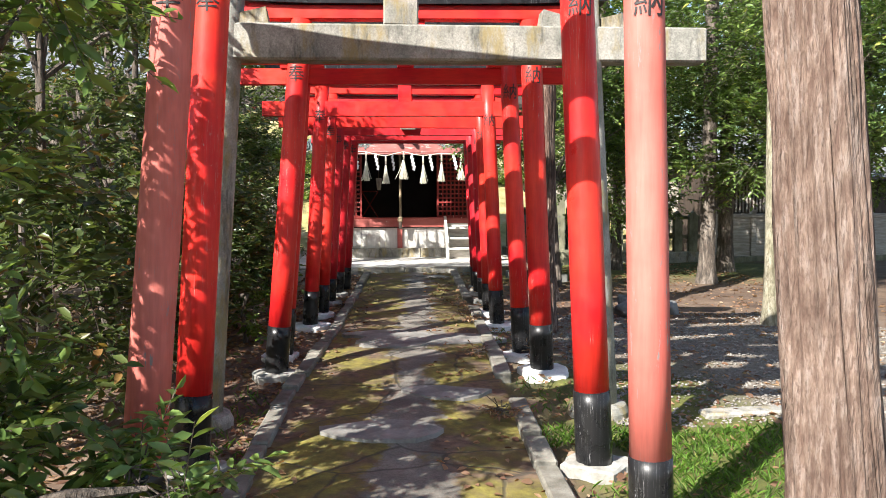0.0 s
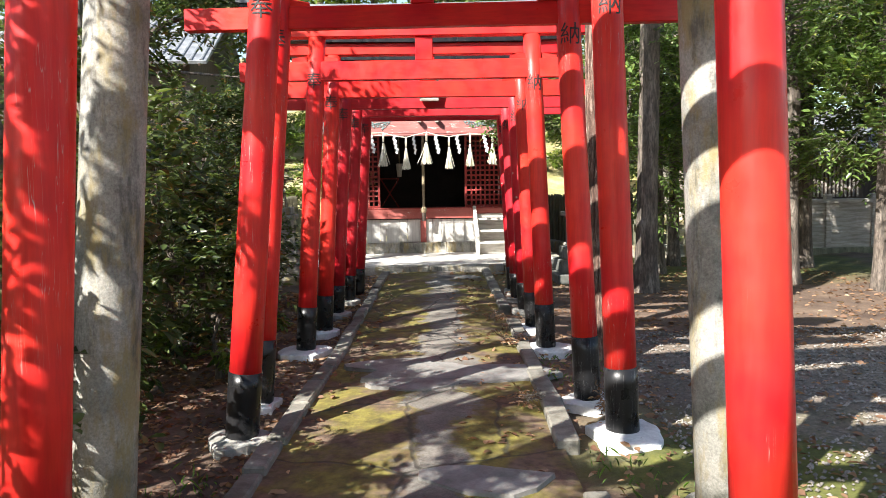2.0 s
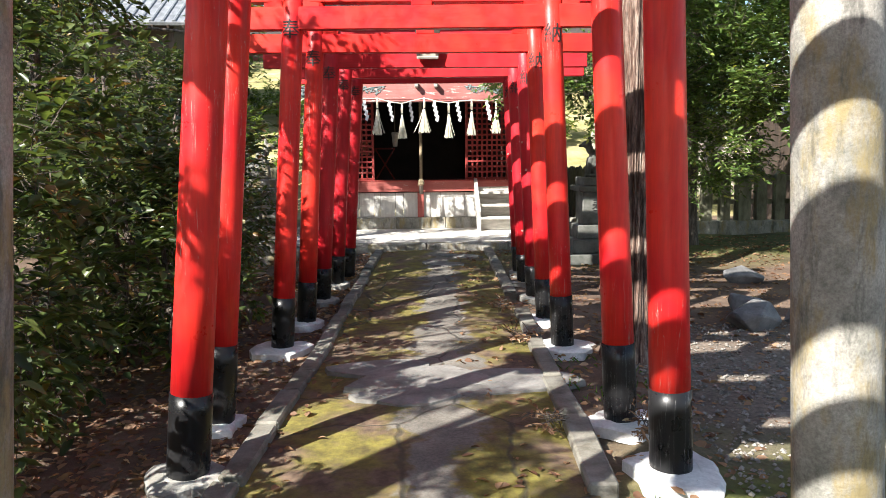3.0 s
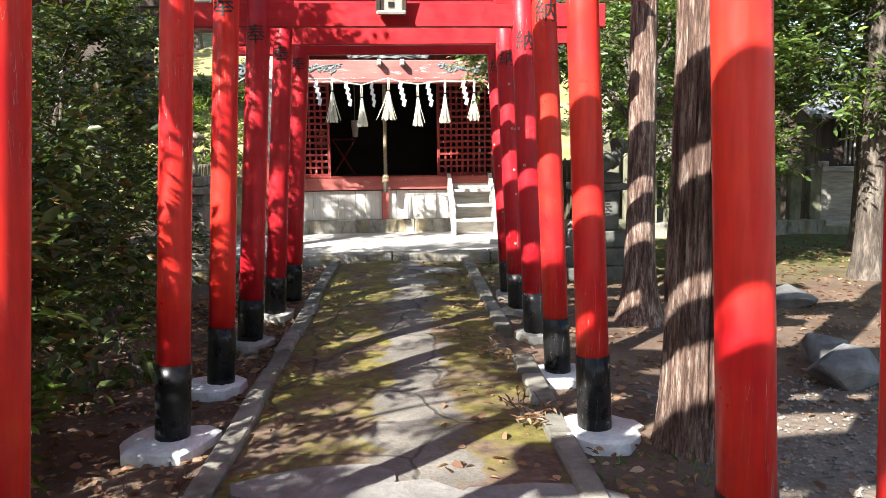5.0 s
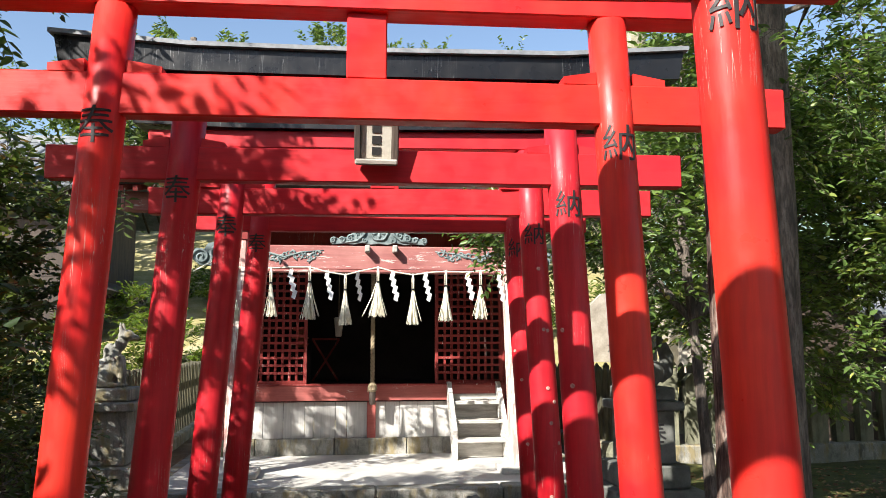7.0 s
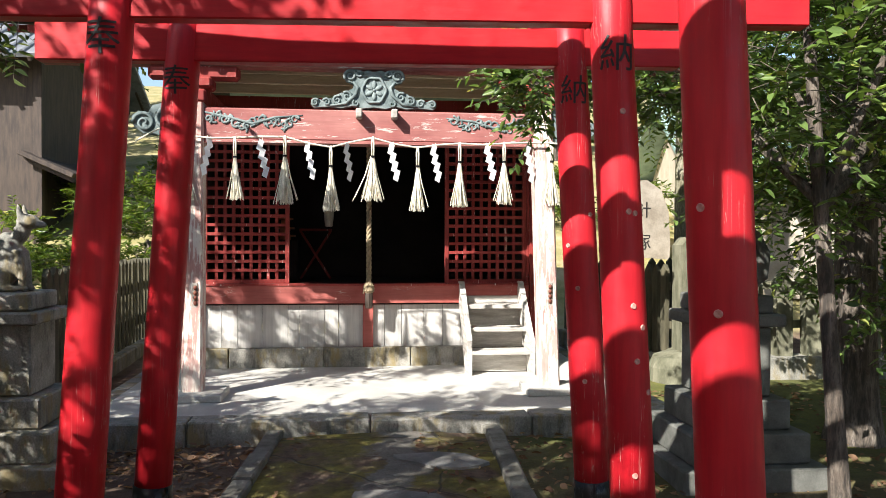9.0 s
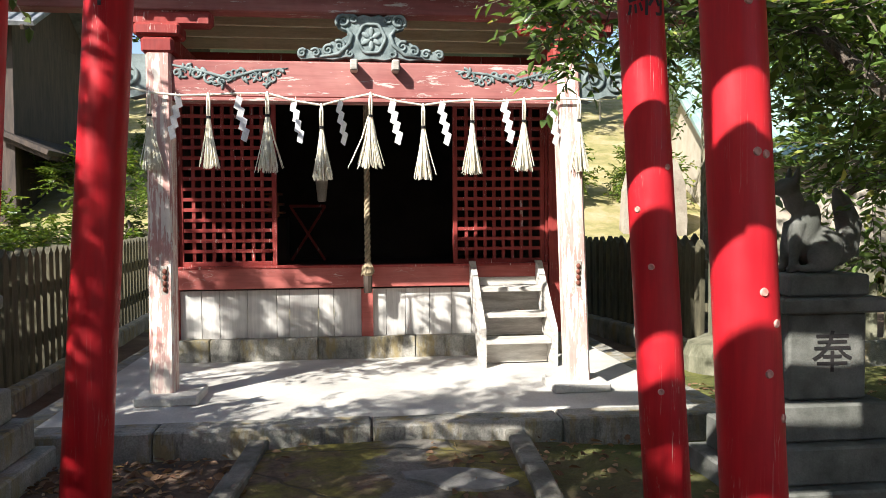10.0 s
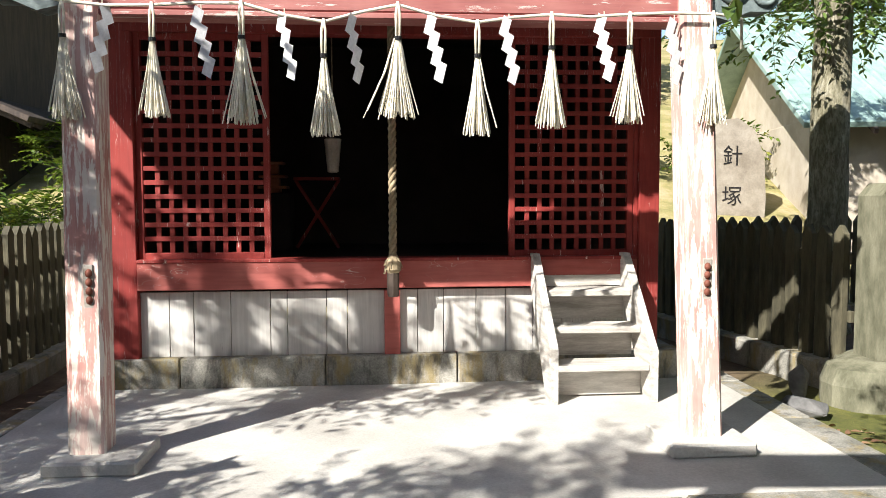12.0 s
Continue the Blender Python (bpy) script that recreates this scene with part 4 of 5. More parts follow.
def build_carvings():
    base = Vector((-CX, -17.85, -(COURT_Z + 0.02)))
    # frog-leg strut: two cloud scrolls above, trailing feet below, a framed flower in the middle
    half = [(0.0, 0.335), (0.06, 0.35), (0.10, 0.335), (0.13, 0.352), (0.20, 0.355), (0.255, 0.335), (0.275, 0.29), (0.255, 0.25), (0.215, 0.235), (0.185, 0.225), (0.19, 0.185), (0.225, 0.165), (0.255, 0.135), (0.30, 0.14), (0.345, 0.115), (0.385, 0.085), (0.43, 0.09), (0.47, 0.065), (0.52, 0.085), (0.565, 0.075), (0.575, 0.03), (0.545, 0.0), (0.40, 0.012), (0.30, 0.0), (0.20, 0.022), (0.10, 0.0), (0.0, 0.012)]
    outline = half + [(-x, z) for x, z in half[-2:0:-1]]
    kx, kz, ky = 0.822, 2.665, 16.375
    k = part("frog_leg_strut", shift(plate([(kx + x, kz + z) for x, z in outline], ky, ky + 0.08), base), carving, shrine, "carved grey-green strut with a flower crest")
    for sg in (-1, 1):
        for dx, dz, r, turns, a, hand, th in ((0.215, 0.295, 0.055, 1.6, -0.6, 1, 0.017), (0.13, 0.315, 0.032, 1.2, 0.6, -1, 0.012), (0.245, 0.105, 0.045, 1.4, 0.8, 1, 0.014), (0.335, 0.07, 0.042, 1.4, 2.2, -1, 0.013), (0.43, 0.05, 0.036, 1.3, 0.4, 1, 0.012), (0.535, 0.045, 0.034, 1.5, 2.6, -1, 0.013), (0.165, 0.045, 0.032, 1.2, 1.0, -1, 0.011)):
            bm = bmesh.new()
            scroll(bm, kx + sg * dx, kz + dz, r, turns, a if sg > 0 else math.pi - a, hand * sg, ky - 0.006, th)
            part("scroll", shift(fix(bm), base), carving, k, smooth=True)
        bm = bmesh.new()
        tube(bm, [(kx + sg * 0.19, ky - 0.004, kz + 0.24), (kx + sg * 0.15, ky - 0.008, kz + 0.19), (kx + sg * 0.17, ky - 0.008, kz + 0.12), (kx + sg * 0.26, ky - 0.006, kz + 0.04), (kx + sg * 0.40, ky - 0.004, kz + 0.02)], [0.012, 0.016, 0.017, 0.014, 0.008], 8)
        part("moulding", shift(fix(bm), base), carving, k, smooth=True)
    bm = bmesh.new()
    ring = [(kx + 0.105 * math.cos(a * math.tau / 28) * (1 + 0.05 * math.cos(a * math.tau / 28 * 6)), ky - 0.008, kz + 0.165 + 0.115 * math.sin(a * math.tau / 28) * (1 + 0.05 * math.cos(a * math.tau / 28 * 6))) for a in range(29)]
    tube(bm, ring, 0.013, 8, False)
    for a in range(6):
        an = a * math.tau / 6 + math.pi / 2
        bmesh.ops.create_icosphere(bm, subdivisions=2, radius=1, matrix=Matrix.Translation((kx + 0.048 * math.cos(an), ky - 0.004, kz + 0.165 + 0.052 * math.sin(an))) @ Matrix.Rotation(-an, 4, "Y") @ Matrix.Diagonal((0.042, 0.014, 0.021, 1)))
    bmesh.ops.create_icosphere(bm, subdivisions=2, radius=0.014, matrix=Matrix.Translation((kx, ky - 0.014, kz + 0.165)))
    part("flower_crest", shift(fix(bm), base), carving, k, "petalled flower crest in a lobed frame", True)
    # leafy vines in relief on the beam
    for sg in (-1, 1):
        bm = bmesh.new()
        random.seed(61 + sg)
        x0, face = CX + sg * 1.10, 16.342
        for q in range(17):
            f = q / 16
            xx = x0 + sg * (0.38 - 0.76 * f)
            zz = 2.545 + 0.035 * math.sin(f * 13) - 0.03 * math.sin(f * math.pi) + random.uniform(-0.02, 0.02)
            scroll(bm, xx, zz, random.uniform(0.026, 0.046), random.uniform(0.9, 1.3), random.uniform(0, 6.2), random.choice((-1, 1)), face, random.uniform(0.009, 0.014), 0.7)
            an = random.uniform(0, math.tau)
            bmesh.ops.create_icosphere(bm, subdivisions=1, radius=1, matrix=Matrix.Translation((xx + 0.02 * math.cos(an), face, zz + 0.035 * math.sin(an))) @ Matrix.Rotation(an, 4, "Y") @ Matrix.Diagonal((0.038, 0.010, 0.014, 1)))
        tube(bm, [(x0 + 0.42 * sg, face + 0.003, 2.60), (x0 + 0.2 * sg, face, 2.555), (x0, face, 2.50), (x0 - 0.2 * sg, face, 2.56), (x0 - 0.45 * sg, face + 0.003, 2.585)], [0.008, 0.013, 0.014, 0.012, 0.006], 8)
        part("vine_carving", shift(fix(bm), base), carving, shrine, "dark carved vine scroll on the beam", True)
        # beam noses outside the pillars
        xn = -0.875 if sg < 0 else 2.465
        nose = [(0, 0.0), (0.12, -0.03), (0.24, 0.02), (0.34, 0.02), (0.42, 0.08), (0.44, 0.17), (0.38, 0.22), (0.30, 0.20), (0.26, 0.27), (0.14, 0.30), (0, 0.30)]
        n = part("beam_nose", shift(plate([(xn + sg * x, 2.38 + z) for x, z in nose], 16.350, 16.480), base), carving, shrine, "grey carved scroll nose of the porch beam")
        for dx, dz, r, start, hand in ((0.33, 0.115, 0.095, 0.0, 1), (0.13, 0.15, 0.10, 1.0, -1)):
            bm = bmesh.new()
            scroll(bm, xn + sg * dx, 2.38 + dz, r, 1.6, start if sg > 0 else math.pi - start, hand * sg, 16.342, 0.018)
            part("scroll", shift(fix(bm), base), carving, n, smooth=True)


build_carvings()


# ---- inside the hall ----
def build_inside():
    s = thing("offering_stand", "stacked orange-brown wooden offering stand in the dark hall", "stand", (-0.27, 19.5, 0.925))
    lacq = simple("orange_lacquer", (0.30, 0.10, 0.04), (0.42, 0.16, 0.07), 6, 0.5)
    for k, (w, z) in enumerate(((0.26, 0.58), (0.24, 0.68), (0.20, 0.80))):
        part("tray", one_box((w, w, 0.025), (0, 0, z), 0.004), lacq, s)
        part("tray_foot", one_box((w * 0.5, w * 0.5, 0.09), (0, 0, z - 0.055), 0.004), lacq, s)
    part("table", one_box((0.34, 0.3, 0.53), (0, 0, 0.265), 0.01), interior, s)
    f = thing("folding_stand", "red folding stand with crossed legs in the dark hall", "stand", (0.12, 19.6, 0.925))
    for a in (-32, 32):
        part("leg", one_box((0.03, 0.03, 0.75), (0, 0.02 if a > 0 else -0.02, 0.33), 0.003, Matrix.Rotation(radians(a), 4, "Y")), shrine_red, f)
    part("top", one_box((0.42, 0.25, 0.03), (0, 0, 0.66), 0.004), shrine_red, f)
    l = thing("paper_lantern", "pale paper lantern hanging in the dark hall", "lantern", (0.33, 18.6, 1.62))
    part("shade", fix(tube(bmesh.new(), [(0, 0, -0.01), (0, 0, 0.0), (0, 0, 0.26), (0, 0, 0.27)], [0.03, 0.045, 0.07, 0.05], 12)), paper_board, l)
    part("cord", fix(tube(bmesh.new(), [(0, 0, 0.26), (0, 0, 1.33)], 0.006, 6)), hemp, l)


build_inside()


# ---- stone pedestals with fox statues ----
def ellipsoid(bm, c, r, rot=None, sub=3):
    bmesh.ops.create_icosphere(bm, subdivisions=sub, radius=1, matrix=Matrix.Translation(c) @ (rot or Matrix()) @ Matrix.Diagonal((*r, 1)))


def fox_mesh(face):
    """A seated fox, looking along x."""
    bm = bmesh.new()
    R = Matrix.Rotation
    ellipsoid(bm, (-0.08, 0, 0.13), (0.13, 0.095, 0.13))
    ellipsoid(bm, (0.02, 0, 0.24), (0.085, 0.075, 0.17), R(radians(-18), 4, "Y"))
    ellipsoid(bm, (0.08, 0, 0.40), (0.055, 0.05, 0.085), R(radians(20), 4, "Y"))
    ellipsoid(bm, (0.12, 0, 0.47), (0.075, 0.058, 0.055))
    ellipsoid(bm, (0.19, 0, 0.455), (0.055, 0.028, 0.027), R(radians(10), 4, "Y"))
    for s in (-1, 1):
        tube(bm, [(0.09, s * 0.035, 0.50), (0.082, s * 0.042, 0.55), (0.075, s * 0.046, 0.60)], [0.026, 0.019, 0.003], 8)
        tube(bm, [(0.07, s * 0.045, 0.28), (0.10, s * 0.045, 0.14), (0.105, s * 0.045, 0.02), (0.14, s * 0.045, 0.01)], [0.038, 0.028, 0.026, 0.022], 10)
        ellipsoid(bm, (-0.05, s * 0.085, 0.09), (0.095, 0.045, 0.085))
        ellipsoid(bm, (0.03, s * 0.085, 0.025), (0.07, 0.032, 0.025))
    tube(bm, [(-0.18, 0, 0.05), (-0.25, 0, 0.12), (-0.25, 0, 0.27), (-0.20, 0, 0.40), (-0.16, 0, 0.47)], [0.03, 0.055, 0.07, 0.05, 0.01], 12)
    for v in bm.verts:
        v.co.x *= face
    fix(bm)
    return bm


def build_pedestal(x, y, face, kanji, mat, turn=0):
    z = ground_z(x, y) - 0.02
    g = thing("stone_pedestal", "dark granite pedestal of stacked tiers bearing a fox statue", "pedestal", (x, y, z), "fox pedestals", turn=turn)
    zz = 0.0
    for w, h, nm in ((0.98, 0.16, "tier"), (0.80, 0.20, "tier"), (0.62, 0.20, "tier"), (0.44, 0.47, "shaft_block"), (0.58, 0.085, "cap"), (0.46, 0.12, "plinth")):
        ob = part(nm, one_box((w, w * 0.96, h - 0.004), (0, 0, zz + h / 2), 0.012), mat, g)
        if nm == "shaft_block" and kanji:
            gl = part("inscription", shift(glyph_mesh(kanji, 0.24, 0, 0.003), (0.02, -0.2145, zz + h * 0.52)), ink, ob, "deep-cut dark character")
        zz += h
    fox = solid("fox_statue", fox_mesh(face), mat, "seated stone fox statue on a granite pedestal", "statue", group="fox statues", smooth=True)
    fox.matrix_basis = pose(x, y, z + zz - 0.004, 0, 0, turn)
    md = fox.modifiers.new("blend", "REMESH")
    md.mode, md.voxel_size, md.use_smooth_shade = "VOXEL", 0.012, True


build_pedestal(3.18, 14.30, -1, "\u5949", dark_stone)
build_pedestal(-1.66, 14.75, 1, "", stone)


# ---- fences ----
def picket_mesh(w, h, d, tip):
    return plate([(-w / 2, 0), (w / 2, 0), (w / 2, h - tip), (0, h), (-w / 2, h - tip)], -d / 2, d / 2)


def build_fence(name, p0, p1, label, mat, w=0.11, h=1.05, d=0.05, tip=0.07, gap=0.055, wall=0.28, wall_mat=None, z=-0.15, post_every=0, rails=(0.35, 0.8), post_h=1.45):
    a, b = Vector(p0), Vector(p1)
    ln, ang = (b - a).length, math.atan2(b.y - a.y, b.x - a.x)
    f = thing(name, label, "fence", (a.x, a.y, z), kind="structure", turn=math.degrees(ang))
    if wall:
        part("base_wall", one_box((ln, 0.28, wall + 0.1), (ln / 2, 0, wall / 2 - 0.05), 0.02), wall_mat or stone, f)
    me = as_mesh("picket", picket_mesh(w, h, d, tip), mat)
    n = int(ln / (w + gap))
    random.seed(int(ln * 100))
    for k in range(n):
        x = (k + 0.5) * ln / n
        if post_every and k % post_every == 0:
            ob = part("fence_post", fix(plate([(-0.12, 0), (0.12, 0), (0.12, post_h - 0.09), (0.05, post_h), (-0.05, post_h), (-0.12, post_h - 0.09)], -0.11, 0.11)), mat, f, "tall pointed fence post")
            ob.matrix_basis = pose(x, 0, wall)
            continue
        ob = part("picket", me, mat, f)
        ob.matrix_basis = pose(x, 0, wall + random.uniform(-0.015, 0.01), 0, random.uniform(-1.2, 1.2), 0)
    for rz in rails:
        part("rail", one_box((ln, 0.045, 0.09), (ln / 2, d / 2 + 0.025, wall + rz), 0.004), mat, f)
    return f


stone_fence = simple("mossy_stone_picket", (0.13, 0.13, 0.08), (0.30, 0.29, 0.20), 4, 0.85, grain=(2, 2, 0.8), fine=50, bump_s=0.5, vary=0.25)
build_fence("fence_1", (3.78, 20.6), (4.26, 17.85), "dark wooden picket fence on a low stone wall", fence_wood)
build_fence("fence_2", (4.62, 17.62), (8.2, 17.6), "mossy stone fence of pointed pickets with taller posts", stone_fence, w=0.19, h=0.95, d=0.14, tip=0.10, gap=0.14, wall=0.30, post_every=6, post_h=1.15)
build_fence("fence_3", (-2.15, 16.6), (-2.5, 24.0), "dark wooden picket fence beside the court", fence_wood, w=0.12, h=1.12, wall=0.22)
build_fence("fence_5", (4.1, 20.6), (7.0, 21.2), "dark wooden picket fence behind the court", fence_wood)


def build_name_stone():
    g = thing("name_stone", "upright mossy granite post with cut writing", "stone post", (4.41, 17.62, -0.15))
    part("base", fix(pad_mesh(0.42, 0.34, 2.2)), stone_fence, g, "rough boulder base")
    pst = part("post", fix(plate([(-0.15, 0), (0.15, 0), (0.15, 1.36), (0.075, 1.45), (-0.075, 1.45), (-0.15, 1.36)], -0.14, 0.14)), stone_fence, g)
    pst.location = (0, 0, 0.2)
    for k in range(4):
        for dx in (-0.035, 0.0, 0.035):
            part("inscription", one_box((0.018 if dx else 0.10, 0.004, 0.075 if dx else 0.016), (dx, -0.142, 0.48 + 0.155 * k), 0), dark_stone, pst)


build_name_stone()


def build_panel_wall():
    f = thing("fence_4", "grey weathered board wall with a capping rail", "fence", (8.2, 17.6, -0.15), kind="structure")
    for k in range(6):
        part("panel", one_box((0.86, 0.06, 0.95), (0.45 + 0.98 * k, 0, 0.62), 0.006), old_wood, f)
        part("fence_post", one_box((0.12, 0.14, 1.28), (-0.04 + 0.98 * k, 0, 0.64), 0.01), old_wood, f)
    part("cap_rail", one_box((6.0, 0.16, 0.09), (2.9, 0, 1.14), 0.01), old_wood, f)
    part("base_wall", one_box((6.0, 0.24, 0.28), (2.9, 0, 0.04), 0.02), stone_fence, f)


build_panel_wall()


# ---- stones ----
def rock(x, y, r, seed, sz=(1, 1, 0.7), mat=None, label="angular grey boulder lying on the gravel"):
    bm = bmesh.new()
    random.seed(int(seed * 10))
    for k in range(15):
        n = Vector((random.gauss(0, 1), random.gauss(0, 1), random.gauss(0, 1))).normalized()
        bm.verts.new(Vector((n.x * sz[0], n.y * sz[1], n.z * sz[2])) * r * random.uniform(0.85, 1.15))
    hull = bmesh.ops.convex_hull(bm, input=bm.verts[:])
    bmesh.ops.delete(bm, geom=[g for g in hull["geom_interior"] if isinstance(g, bmesh.types.BMVert)], context="VERTS")
    bmesh.ops.bevel(bm, geom=bm.edges[:], offset=r * 0.05, segments=1, affect="EDGES")
    ob = solid("boulder", bm, mat or rock_mat, label, "boulder", group="boulders")
    ob.location = (x, y, ground_z(x, y) + r * sz[2] * 0.42)
    return ob


rock(3.45, 9.85, 0.24, 1.3, (1.1, 0.9, 0.75))
rock(3.55, 10.25, 0.21, 5.2, (0.9, 0.8, 1.1))
rock(4.02, 10.0, 0.19, 4.1, (1.0, 0.9, 0.9))
rock(3.55, 17.22, 0.16, 2.7, (1.2, 0.8, 0.8), label="squared loose stone beside the court kerb")
rock(3.85, 17.75, 0.13, 6.7, (0.8, 0.7, 1.3), label="small upright loose stone beside the fence")
rock(4.45, 12.2, 0.25, 7.7, label="half-buried grey boulder under the trees")
bm = one_box((0.95, 0.16, 0.10), (2.95, 5.55, -0.19), 0.015, Matrix.Rotation(0.06, 4, "Z"))
solid("edging_stone", bm, stone, "long pale edging stone lying in the gravel", "edging stone")


def build_needle_stone():
    x, y = 6.56, 25.0
    z = ground_z(x, y) - 0.25
    g = thing("memorial_stone", "tall rounded memorial stone with two cut characters on a slope", "memorial stone", (x, y, z - 0.28))
    out = [(-0.62, 0), (0.62, 0), (0.66, 0.8), (0.62, 1.5), (0.45, 1.95), (0.15, 2.15), (-0.2, 2.12), (-0.5, 1.85), (-0.62, 1.4), (-0.66, 0.7)]
    st = part("slab", plate(out, -0.11, 0.11), simple("tan_stone", (0.26, 0.22, 0.17), (0.42, 0.37, 0.30), 3, 0.85, fine=40), g)
    for ch, zz in (("\u91dd", 1.50), ("\u585a", 0.82)):
        part("inscription", shift(glyph_mesh(ch, 0.36, 0, 0.004), (0.06, -0.114, zz)), ink, st, "dark cut character")


build_needle_stone()


# ---- neighbouring buildings ----
def building(name, label, x0, x1, y0, y1, h, roof_h, over, wall_mat, roof_mat, z=-0.2, turn=0, windows=()):
    cx, cy = (x0 + x1) / 2, (y0 + y1) / 2
    g = thing(name, label, "building", (cx, cy, z), turn=turn)
    w, d = x1 - x0, y1 - y0
    for sy in (-1, 1):
        wl = part("wall", one_box((w, 0.14, h), (0, sy * (d / 2 - 0.07), h / 2), 0.01), wall_mat, g)
        if sy < 0:
            for wx, wz, ww, wh in windows:
                fr = part("window", one_box((ww + 0.1, 0.05, wh + 0.1), (wx, -d / 2 - 0.02, wz), 0.005), dark_wood, wl, "barred wooden window")
                for k in range(int(ww / 0.09)):
                    part("bar", one_box((0.035, 0.03, wh), (wx - ww / 2 + 0.045 + k * 0.09, -d / 2 - 0.06, wz), 0.003), old_wood, fr)
    for sx in (-1, 1):
        part("wall", one_box((0.14, d - 0.29, h), (sx * (w / 2 - 0.07), 0, h / 2), 0.01), wall_mat, g)
    run = d / 2 + over
    sl = math.hypot(run, roof_h)
    for sy in (-1, 1):
        m = Matrix.Rotation(sy * -math.atan2(roof_h, run), 4, "X")
        rf = part("roof", one_box((w + 2 * over, sl, 0.10), (0, sy * run / 2, h + roof_h / 2 - over * roof_h / run + 0.08), 0.01, m), roof_mat, g)
        n = int((w + 2 * over) / 0.30)
        me = None
        for k in range(n):
            xx = -(w + 2 * over) / 2 + (k + 0.5) * (w + 2 * over) / n
            if me is None:
                me = as_mesh("tile_rib", fix(tube(bmesh.new(), [(0, -sl / 2, 0), (0, sl / 2, 0)], 0.055, 8)), roof_mat)
            rb = part("tile_rib", me, roof_mat, rf)
            rb.matrix_basis = Matrix.Translation((xx, sy * run / 2, h + roof_h / 2 - over * roof_h / run + 0.135)) @ m
        nr = int((w + 2 * over) / 0.40)
        rm = as_mesh("rafter", one_box((0.06, over + 0.15, 0.08), (0, 0, 0), 0), dark_wood)
        for k in range(nr):
            rb = part("rafter", rm, dark_wood, rf)
            rb.matrix_basis = Matrix.Translation((-(w + 2 * over) / 2 + (k + 0.5) * (w + 2 * over) / nr, sy * (d / 2 + over / 2), h - 0.05 - over * 0.2)) @ m
    part("ridge", one_box((w + 2 * over, 0.3, 0.25), (0, 0, h + roof_h - over * roof_h / run + 0.15), 0.05), roof_mat, g)
    for sx in (-1, 1):
        part("gable", plate([(-d / 2, h), (d / 2, h), (0, h + roof_h - over * roof_h / run)], -0.05, 0.05), wall_mat, g).matrix_basis = Matrix.Translation((sx * (w / 2 - 0.1), 0, 0)) @ pose(0, 0, 0, 0, 0, 90)
    return g


# Plaster walls given dark wood to put their shade into the colour.
side_hall = building("side_hall", "building with a grey tiled roof, deep eaves and plaster walls darkened for shade", -13.5, -5.9, 26.0, 31.0, 5.2, 1.8, 0.8, dark_wood, tile, z=0.2)
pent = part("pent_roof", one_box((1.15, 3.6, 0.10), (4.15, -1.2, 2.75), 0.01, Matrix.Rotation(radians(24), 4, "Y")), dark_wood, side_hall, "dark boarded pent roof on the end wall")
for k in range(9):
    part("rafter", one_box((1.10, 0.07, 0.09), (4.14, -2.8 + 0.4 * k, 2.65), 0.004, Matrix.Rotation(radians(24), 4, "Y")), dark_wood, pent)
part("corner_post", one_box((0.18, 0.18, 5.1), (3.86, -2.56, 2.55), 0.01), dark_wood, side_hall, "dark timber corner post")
building("office_hall", "dark wooden hall with barred windows and a grey tiled roof", 8.8, 18.5, 18.7, 21.2, 2.3, 1.0, 0.5, dark_wood, tile, windows=((-3.8, 1.6, 1.3, 0.7), (-1.4, 1.6, 1.3, 0.7), (1.2, 1.6, 1.3, 0.7)))
building("copper_roofed_hall", "hall with a green copper roof and pale gable behind the slope", 8.48, 18.28, 22.93, 31.03, 2.42, 2.5, 0.6, plaster, copper, z=0.3, turn=-11.3)


# ---- trees, shrubs, ground cover ----
def leaf_field(name, base, direction, length, width, material, droop=0.25, rng=None):
    """Leaves as folded blades with pointed tips: arrays of base points, directions, lengths."""
    n = len(base)
    d = direction / (np.linalg.norm(direction, axis=1, keepdims=True) + 1e-9)
    up = rng.normal(0, 0.45, (n, 3)) + np.array([0, 0, 1.0])
    side = np.cross(d, up)
    side /= np.linalg.norm(side, axis=1, keepdims=True) + 1e-9
    nrm = np.cross(side, d)
    L, W = length[:, None], width[:, None]
    v = np.empty((n, 6, 3))
    v[:, 0] = base
    v[:, 1] = base + d * L * 0.33 + side * W * 0.5 + nrm * W * 0.14
    v[:, 2] = base + d * L * 0.68 + side * W * 0.42 + nrm * W * 0.10 - nrm * L * droop * 0.35
    v[:, 3] = base + d * L - nrm * L * droop
    v[:, 4] = base + d * L * 0.68 - side * W * 0.42 + nrm * W * 0.10 - nrm * L * droop * 0.35
    v[:, 5] = base + d * L * 0.33 - side * W * 0.5 + nrm * W * 0.14
    idx = np.arange(n)[:, None] * 6
    f = np.concatenate([idx + np.array([[0, 1, 2, 3]]), idx + np.array([[0, 3, 4, 5]])])
    me = bpy.data.meshes.new(name)
    me.vertices.add(n * 6)
    me.vertices.foreach_set("co", v.reshape(-1))
    me.loops.add(n * 8)
    me.loops.foreach_set("vertex_index", f.reshape(-1).astype(np.int32))
    me.polygons.add(n * 2)
    me.polygons.foreach_set("loop_start", np.arange(0, n * 8, 4, dtype=np.int32))
    me.update(calc_edges=True)
    me.materials.append(material)
    return me


